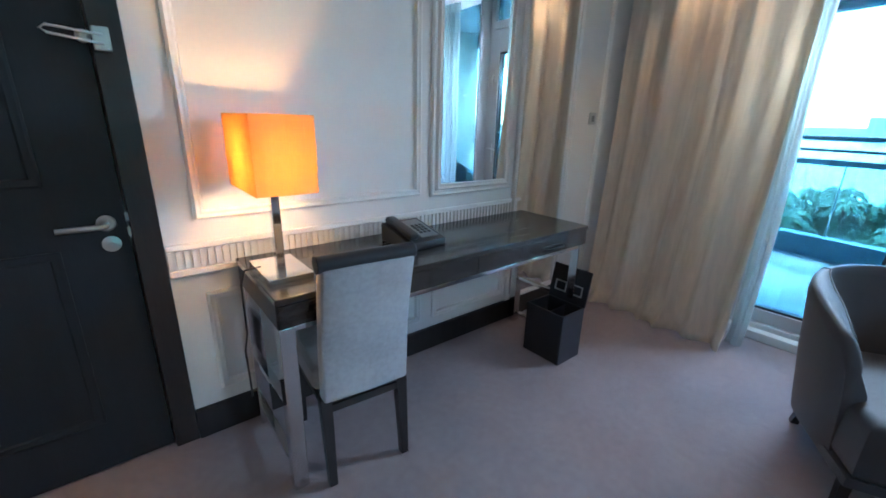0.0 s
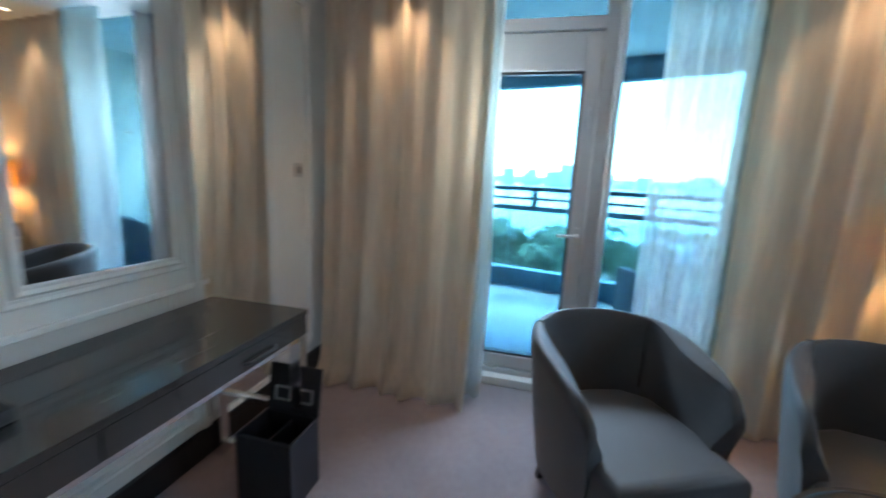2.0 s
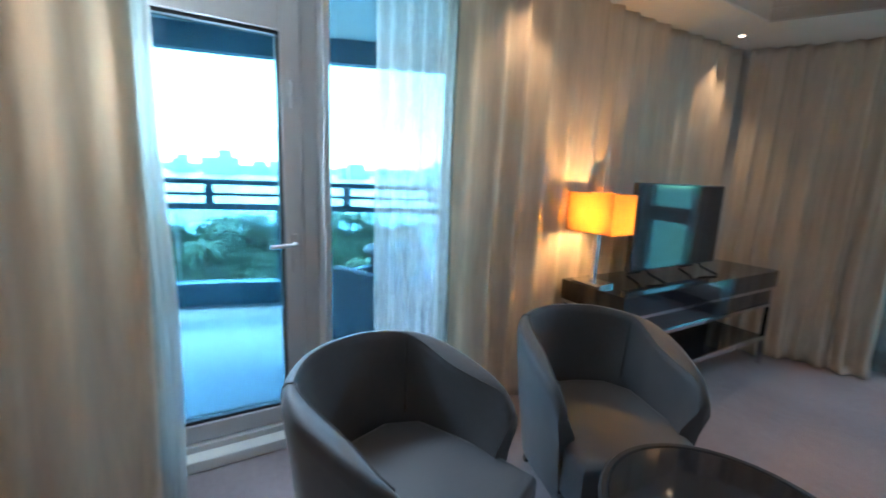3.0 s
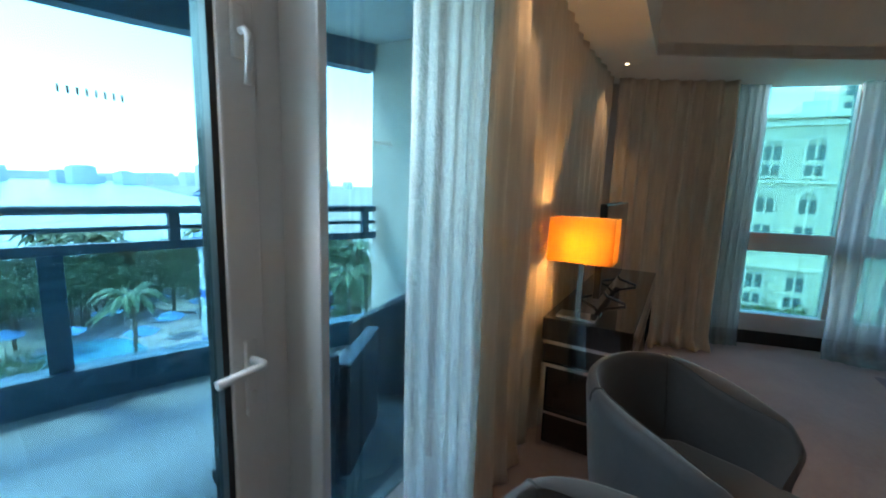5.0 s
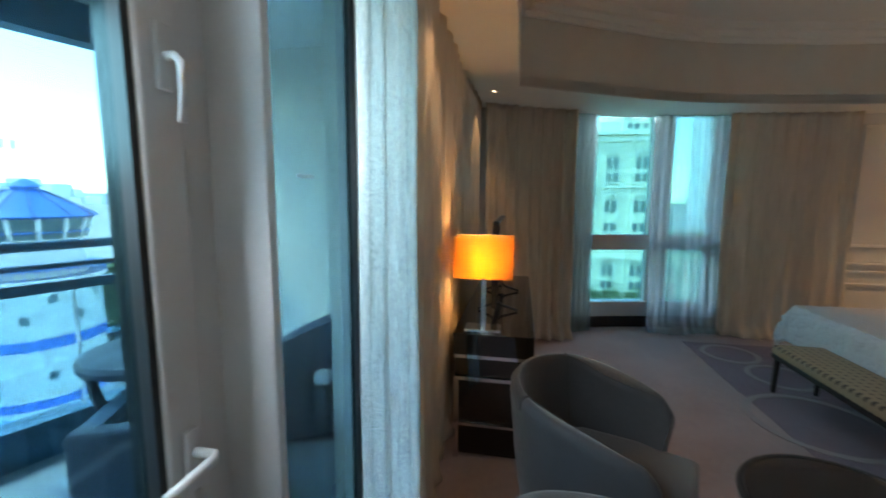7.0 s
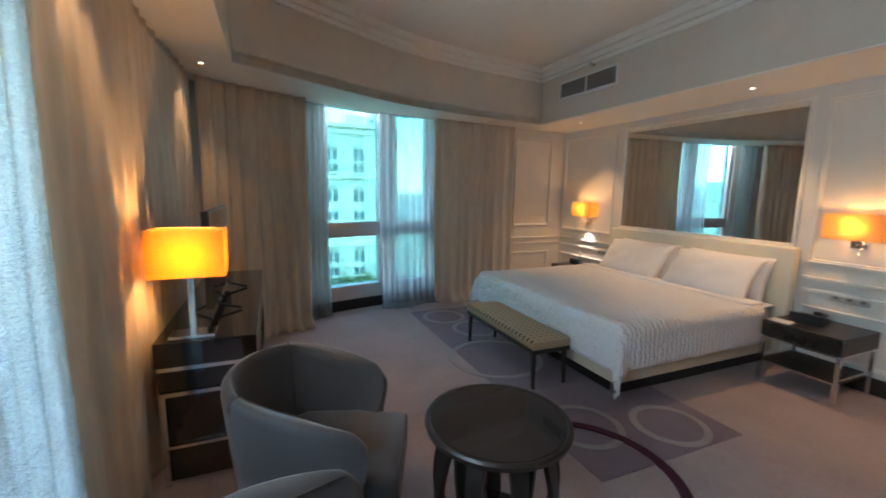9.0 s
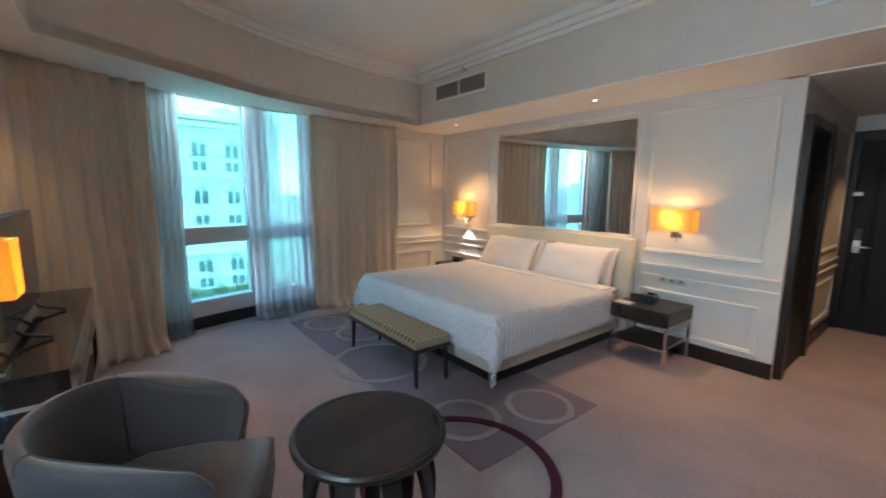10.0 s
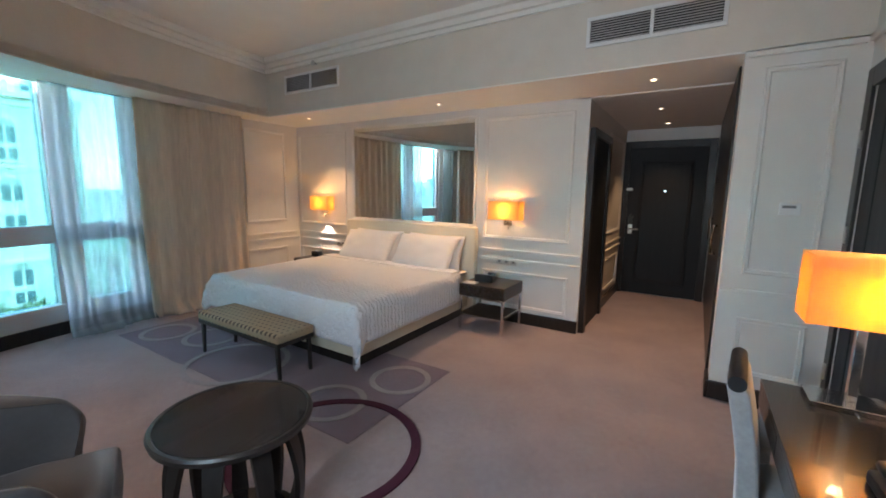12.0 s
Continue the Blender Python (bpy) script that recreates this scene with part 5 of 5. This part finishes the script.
def rattan_chair(x, y, rz):
    t = thing("rattan_chair", "dark woven rattan balcony armchair", "chair", x, y, -0.02, rz, "rattan balcony chairs")
    part("back", box(-0.29, 0.29, 0.22, 0.30, 0.05, 0.68, 0.02, 3), M_RATTAN, t)
    for s in (-1, 1):
        a = part("arm_side", box(s * 0.30 - 0.035, s * 0.30 + 0.035, -0.30, 0.22, 0.05, 0.60, 0.02, 3), M_RATTAN, t)
        part("arm_cap", box(s * 0.30 - 0.04, s * 0.30 + 0.04, -0.31, 0.22, 0.60, 0.62, 0.008), M_BLUEPAINT, a)
    part("seat", box(-0.265, 0.265, -0.29, 0.22, 0.28, 0.40, 0.02, 3), M_RATTAN, t)
    for sx in (-1, 1):
        for sy in (-0.27, 0.26):
            part("leg", box(sx * 0.30 - 0.02, sx * 0.30 + 0.02, sy - 0.02, sy + 0.02, 0, 0.06), M_RATTAN, t)


rattan_chair(3.80, -2.42, 25)
t = thing("rattan_table", "round dark rattan balcony table", "table", 4.30, -2.72, -0.02)
part("tabletop", lathe([(0.0001, 0.66), (0.28, 0.66), (0.30, 0.67), (0.305, 0.70), (0.29, 0.72), (0.0001, 0.72)], 32), M_RATTAN, t)
for k in range(4):
    a = math.pi / 4 + k * math.pi / 2
    part("leg", tube([(0.26 * math.cos(a), 0.26 * math.sin(a), 0.67), (0.20 * math.cos(a), 0.20 * math.sin(a), 0.35), (0.24 * math.cos(a), 0.24 * math.sin(a), 0.0)], 0.026), M_RATTAN, t)
t = thing("balcony_sofa", "dark blue curved outdoor lounge chair with pale cushion", "lounge chair", 3.72, -3.45, -0.02)
line = spline([(0.30, 0.42), (0.02, 0.36), (-0.26, 0.15), (-0.30, -0.15), (-0.20, -0.42), (0.10, -0.5)], 6)
bm = bmesh.new()
rows = []
n = len(line) - 1
for k, ((ax, ay), (bx, by)) in enumerate(zip(line, offset(line, 0.09))):
    h = 0.52 + 0.30 * math.sin(math.pi * min(1, k / n * 1.1)) ** 1.2
    rows.append([bm.verts.new(v) for v in ((ax, ay, 0.04), (ax * 1.04, ay * 1.04, h - 0.03), ((ax + bx) / 2, (ay + by) / 2, h), (bx, by, h - 0.03), (bx, by, 0.04))])
for p, q in zip(rows, rows[1:]):
    for k in range(5):
        bm.faces.new((p[k], p[(k + 1) % 5], q[(k + 1) % 5], q[k]))
bm.faces.new(rows[0])
bm.faces.new(rows[-1][::-1])
part("shell", bm, M_RATTAN, t, "", 50)
part("seat", box(-0.2, 0.34, -0.36, 0.32, 0.05, 0.36, 0.05, 3), M_RATTAN, t)
part("cushion", box(-0.2, 0.30, -0.34, 0.30, 0.36, 0.47, 0.05, 4), M_PILLOW, t, "pale cushion")

# ---- outside ----
GROUND = -16.0
ground = setting("ground", box(-2500, 2500, -2500, 2500, GROUND - 1, GROUND), M_SAND, "pale sandy ground reaching the horizon", "ground")
setting("sea", prism([(120, 600), (98, 120), (96, 0), (96, -40), (110, -75), (330, -190), (1800, -700), (2400, 2400), (200, 2400)], GROUND, GROUND + 0.05), M_SEA, "turquoise sea beyond the gardens", "sea")
# far shore and skyline: haze comes from their pale colour, not from air
setting("backdrop", strip([(1500, -1450), (2200, -600), (2300, 600), (1700, 1700)], [(1520, -1470), (2230, -600), (2330, 600), (1720, 1730)], GROUND, GROUND + 30), M_HAZE_TINT, "low far shore, tinted pale for haze", "far shore")
rnd = random.Random(4)
bm = bmesh.new()
for k in range(70):
    a = radians(rnd.uniform(-60, 35))
    d = rnd.uniform(1250, 1450)
    w = rnd.uniform(10, 26)
    x, y = d * math.cos(a), d * math.sin(a)
    box(x - w, x + w, y - w, y + w, GROUND, GROUND + rnd.choice((20, 28, 35, 45, 60)) * rnd.uniform(0.5, 1.1), bm=bm)
tagged(link("far_city", bm, M_HAZE_TINT, None, "skyline across the water, tinted pale for haze"), "", "skyline", kind="stuff")


def leaf_cloud(bm, cx, cy, cz, r, n, rnd, size):
    for _ in range(n):
        d = Vector((rnd.gauss(0, 1), rnd.gauss(0, 1), rnd.gauss(0, 0.8))).normalized() * r * rnd.uniform(0.45, 1.0) ** 0.6
        p = Vector((cx, cy, cz)) + d
        q = Euler((rnd.uniform(0, 6.28), rnd.uniform(0, 6.28), rnd.uniform(0, 6.28))).to_matrix()
        s = size * rnd.uniform(0.6, 1.4)
        vs = [bm.verts.new(p + q @ Vector(c)) for c in ((-s, 0, 0), (0, -s * 0.4, s * 0.1), (s, 0, 0), (0, s * 0.4, s * 0.1))]
        bm.faces.new(vs)


def tree(x, y, h, seed):
    rnd = random.Random(seed)
    t = thing("tree", "leafy green garden tree", "tree", x, y, GROUND, rnd.uniform(0, 360), "garden trees")
    part("trunk", tube([(0, 0, 0), (0.1, 0.05, h * 0.3), (0.05, 0.15, h * 0.6)], 0.18), M_TRUNK, t)
    for k in range(3):
        a = k * 2.1
        part("limb", tube([(0.05, 0.1, h * 0.45), (0.8 * math.cos(a), 0.8 * math.sin(a), h * 0.7)], 0.08, 6), M_TRUNK, t)
    bm = bmesh.new()
    for k in range(9):
        a, d = rnd.uniform(0, 6.28), rnd.uniform(0, h * 0.3)
        leaf_cloud(bm, d * math.cos(a), d * math.sin(a), h * rnd.uniform(0.55, 0.9), h * rnd.uniform(0.14, 0.24), 110, rnd, 0.24)
    part("crown", bm, M_LEAF, t, "uneven leafy crown", None)
    return t


def palm(x, y, h, seed):
    rnd = random.Random(seed)
    t = thing("palm_tree", "tall palm tree with arching fronds", "palm", x, y, GROUND, rnd.uniform(0, 360), "garden palms")
    part("trunk", tube([(0, 0, 0), (0.1, 0, h * 0.4), (0.05, 0.1, h * 0.8), (0, 0.1, h)], 0.16), M_TRUNK, t)
    for k in range(16):
        a = k * 2.4
        up = rnd.uniform(0.1, 1.2)
        bm = bmesh.new()
        prev = None
        for i in range(9):
            u = i / 8
            r = 2.6 * u
            z = h + up * math.sin(u * 2.2) * 1.3 - 1.6 * u * u
            w = 0.36 * math.sin(math.pi * (0.08 + 0.9 * u))
            c = Vector((r * math.cos(a), r * math.sin(a), z))
            n = Vector((-math.sin(a), math.cos(a), 0))
            cur = (bm.verts.new(c + n * w - Vector((0, 0, w * 0.7))), bm.verts.new(c), bm.verts.new(c - n * w - Vector((0, 0, w * 0.7))))
            if prev:
                bm.faces.new((prev[0], prev[1], cur[1], cur[0]))
                bm.faces.new((prev[1], prev[2], cur[2], cur[1]))
            prev = cur
        part("frond", bm, M_LEAF, t, "", None)
    return t


t1 = tree(52, -6, 7.5, 1)
t2 = palm(46, -30, 9.0, 2)
t3 = tree(60, 8, 6.5, 3)
rnd = random.Random(11)
for k in range(360):
    a, d = radians(rnd.uniform(-48, 36)), 42 + 46 * rnd.random() ** 0.8
    x, y = d * math.cos(a), d * math.sin(a)
    if math.hypot(x - 37.7, y + 25) < 9 or (d < 59 and -40 < math.degrees(a) < -8):
        continue
    copy_thing((t1, t3, t1, t3, t1, t3, t2)[k % 7], pose(x, y, GROUND, 0, 0, rnd.uniform(0, 360)))

# round tower with blue roof
tw = thing("round_tower", "white round tower with blue bands and blue conical roof", "tower", 37.7, -24.3, GROUND + 0.8)
tw.matrix_basis = tw.matrix_basis @ Matrix.Diagonal((1.3, 1.3, 1.0, 1.0))
part("wall", lathe([(2.95, -0.8), (2.9, 6), (2.88, 10.3), (3.05, 10.7), (3.05, 10.8)], 40), M_RENDER, tw)
for z in (1.8, 6.1):
    part("band", lathe([(2.7, z), (2.93, z), (2.93, z + 0.75), (2.7, z + 0.75)], 40), M_BLUEROOF, tw, "blue painted band")
part("gallery", lathe([(1.6, 10.75), (3.2, 10.75), (3.2, 11.0), (1.6, 11.0)], 40), M_RENDER, tw)
part("gallery_rail", lathe([(3.10, 11.62), (3.16, 11.62), (3.16, 11.70), (3.10, 11.70)], 40), M_BLUEROOF, tw)
for k in range(44):
    a = 2 * math.pi * k / 44
    part("baluster", box(3.13 * math.cos(a) - 0.02, 3.13 * math.cos(a) + 0.02, 3.13 * math.sin(a) - 0.02, 3.13 * math.sin(a) + 0.02, 11.0, 11.62), M_BLUEROOF, tw)
part("drum", lathe([(2.3, 10.9), (2.25, 13.55), (2.4, 13.7)], 32), M_RENDER, tw)
part("lantern", lathe([(2.3, 13.65), (2.68, 15.3)], 24), M_FARGLASS, tw, "ring of dark windows")
for k in range(14):
    a = 2 * math.pi * k / 14
    part("lantern_post", tube([(2.34 * math.cos(a), 2.34 * math.sin(a), 13.6), (2.73 * math.cos(a), 2.73 * math.sin(a), 15.3)], 0.12, 6), M_RENDER, tw)
    part("lantern_rail", tube([(2.5 * math.cos(a), 2.5 * math.sin(a), 14.15), (2.5 * math.cos(a + 0.45), 2.5 * math.sin(a + 0.45), 14.15)], 0.06, 6), M_BLUEROOF, tw)
part("roof", lathe([(2.9, 15.15), (3.06, 15.28), (0.8, 17.1), (0.8, 17.15)], 12), M_BLUEROOF, tw, "blue conical roof")
for k in range(12):
    a = 2 * math.pi * k / 12
    part("roof_rib", tube([(3.06 * math.cos(a), 3.06 * math.sin(a), 15.30), (0.8 * math.cos(a), 0.8 * math.sin(a), 17.12)], 0.04, 5), M_FARGLASS, tw)
part("cupola", lathe([(0.6, 17.05), (0.6, 17.35), (0.85, 17.35), (0.04, 17.95)], 12), M_BLUEROOF, tw)
for z, off in ((0.9, 0.1), (4.2, 0.3), (8.3, 0), (9.6, 0.4)):
    for k in range(8):
        a = off + 2 * math.pi * k / 8
        r = 2.92
        o = part("window", box(-0.06, 0.06, -0.2, 0.2, -0.32, 0.26, 0.05), M_FARGLASS, tw)
        o.matrix_basis = pose(r * math.cos(a), r * math.sin(a), z, 0, 0, math.degrees(a))

# pool garden
setting("pool", prism([(27 + 6 * math.cos(a) * (1 + 0.2 * math.sin(3 * a)), -20 + 4.5 * math.sin(a)) for a in [2 * math.pi * k / 40 for k in range(40)]], GROUND, GROUND + 0.1), M_POOL, "bright blue swimming pool", "pool")
setting("pool", prism([(46 + 9 * math.cos(a), -16 + 5.5 * math.sin(a) * (1 + 0.3 * math.cos(2 * a))) for a in [2 * math.pi * k / 40 for k in range(40)]], GROUND, GROUND + 0.1), M_POOL, "bright blue swimming pool", "pool")
setting("terrace", prism([(30, -34), (34, -8), (52, -8), (62, -22), (58, -44), (40, -46)], GROUND, GROUND + 0.06), mat("terrace paving", (0.44, 0.42, 0.38), 0.9, vary=0.2, scale=0.2), "pale paved pool terrace", "terrace")
u0 = thing("parasol", "open blue parasol by the pool", "parasol", 34, -12, GROUND, group="blue parasols")
part("pole", tube([(0, 0, 0), (0, 0, 2.5)], 0.04, 6), M_WHITEPL, u0)
part("canopy", lathe([(1.5, 2.1), (1.5, 2.16), (0.06, 2.75), (0.03, 2.8)], 8), mat("sky blue canvas", (0.06, 0.36, 0.58), 0.8, vary=0.1), u0)
for k in range(60):
    a, d = radians(rnd.uniform(-46, 2)), rnd.uniform(32, 76)
    x, y = d * math.cos(a), d * math.sin(a)
    if math.hypot(x - 37.7, y + 25) > 5:
        copy_thing(u0, pose(x, y, GROUND, 0, 0, rnd.uniform(0, 360)))
for k in range(16):
    a, d = radians(rnd.uniform(-48, 0)), rnd.uniform(30, 60)
    x, y = d * math.cos(a), d * math.sin(a)
    if math.hypot(x - 37.7, y + 25) > 6 and not (d < 48 and -42 < math.degrees(a) < -22):
        copy_thing(t2 if k % 2 else t3, pose(x, y, GROUND, 0, 0, rnd.uniform(0, 360)))
slide = thing("water_slide", "curling pale water slide in the pool garden", "water slide", 44, -30, GROUND)
part("flume", tube([(3 * math.cos(a), 3 * math.sin(a), 4.6 - a * 0.42) for a in [k * 0.35 for k in range(28)]], 0.45, 8), M_WHITEPL, slide)
part("tower", tube([(3, 0, 0), (3, 0, 5)], 0.5, 8), M_RENDER, slide)

# the hotel across the garden
hotel = thing("hotel_building", "cream hotel building with arched windows and cornices", "building", 0, -66, GROUND)
XL, XR, H = -17.2, 8.0, 27.0
part("wall", box(XL, XR, -18, 0, 0, H), M_FACADE, hotel)
part("wing", box(-34, XL, -16, -0.3, 0, 13.0), M_FACADE, hotel)
part("cornice", box(-34.3, XL, -16, 0.2, 13.0, 13.5), M_FACTRIM, hotel)
part("cornice", box(XL - 0.5, XR, -18, 0.6, H, H + 0.5), M_FACTRIM, hotel)
part("cornice", box(XL - 0.3, XR, 0, 0.35, H - 0.9, H - 0.4), M_FACTRIM, hotel)
for z in (19.3, 8.6):
    part("cornice", box(XL - 0.2, XR, 0, 0.3, z, z + 0.4), M_FACTRIM, hotel)
tower = part("tower_block", box(XL, -12.3, -14, -1.5, H + 0.5, H + 9), M_FACADE, hotel)
part("roof_house", box(-12.3, -9.5, -14, -4, H + 0.5, H + 2.6), M_FACTRIM, hotel)


def arch_outline(w, h, n=10):
    return [(-w / 2, 0), (w / 2, 0), (w / 2, h - w / 2)] + [(w / 2 * math.cos(a), h - w / 2 + w / 2 * math.sin(a)) for a in [math.pi * k / n for k in range(1, n)]] + [(-w / 2, h - w / 2)]


def flat_prism(outline, y0, y1):
    bm = prism(outline, y0, y1)
    bmesh.ops.rotate(bm, verts=bm.verts, cent=(0, 0, 0), matrix=Matrix.Rotation(radians(90), 3, "X"))
    return bm


def tall_window(h):
    """An arched bay: surround, fanlight, two tall panes and two low ones."""
    w = part("window", flat_prism(arch_outline(2.3, h), -0.10, 0.05), M_FACTRIM, hotel, "arched window bay with pale surround")
    for s in (-0.48, 0.48):
        part("pane", box(s - 0.36, s + 0.36, 0.101, 0.14, h - 2.95, h - 1.2), M_FARGLASS, w)
        part("pane", box(s - 0.36, s + 0.36, 0.101, 0.14, 0.2, 1.45), M_FARGLASS, w)
    part("fanlight", flat_prism([(0.84 * math.cos(a), 0.84 * math.sin(a)) for a in [math.pi * k / 10 for k in range(11)]], -0.13, -0.101), M_FANLIGHT, w).matrix_basis = pose(0, 0, h - 1.12)
    part("panel", box(-0.95, 0.95, 0.101, 0.15, 1.65, h - 3.1), M_FACADE, w)
    part("window_sill", box(-1.3, 1.3, 0.0, 0.35, -0.15, 0.05), M_FACTRIM, w)
    return w


for z, h in ((20.0, 5.0), (12.6, 6.0), (3.7, 5.2)):
    w = tall_window(h)
    for i in range(6):
        x = -14.85 + i * 4.1
        if i == 0:
            w.matrix_basis = pose(x, 0, z)
        else:
            o = same_part("window", w, hotel, pose(x, 0, z))
            for c in w.children:
                same_part(c.name.split(".")[0], c, o, c.matrix_basis.copy())
for z in (3.7,):
    for i in range(3):
        o = same_part("window", w, hotel, pose(-19.4 - i * 4.1, -0.3, z))
        for c in w.children:
            same_part(c.name.split(".")[0], c, o, c.matrix_basis.copy())
w = tall_window(4.0)
w.matrix_basis = pose(-15.95, -1.5, H + 0.9)
o = same_part("window", w, hotel, pose(-13.65, -1.5, H + 0.9))
for c in w.children:
    same_part(c.name.split(".")[0], c, o, c.matrix_basis.copy())
# distant tower, its haze put into the pale surface colour
far = thing("far_tower", "distant high-rise tower, tinted pale for haze", "building", -78, -190, GROUND)
part("shaft", box(-9, 9, -8, 8, 0, 52), M_HAZE_TINT, far)
part("crown", box(-5, 5, -5, 5, 52, 62), M_HAZE_TINT, far)
for k in range(6):
    copy_thing(t3, pose(-17.5 + k * 3.2, -63.5 + rnd.uniform(-0.6, 0.6), GROUND - 2.2, 0, 0, rnd.uniform(0, 360)))
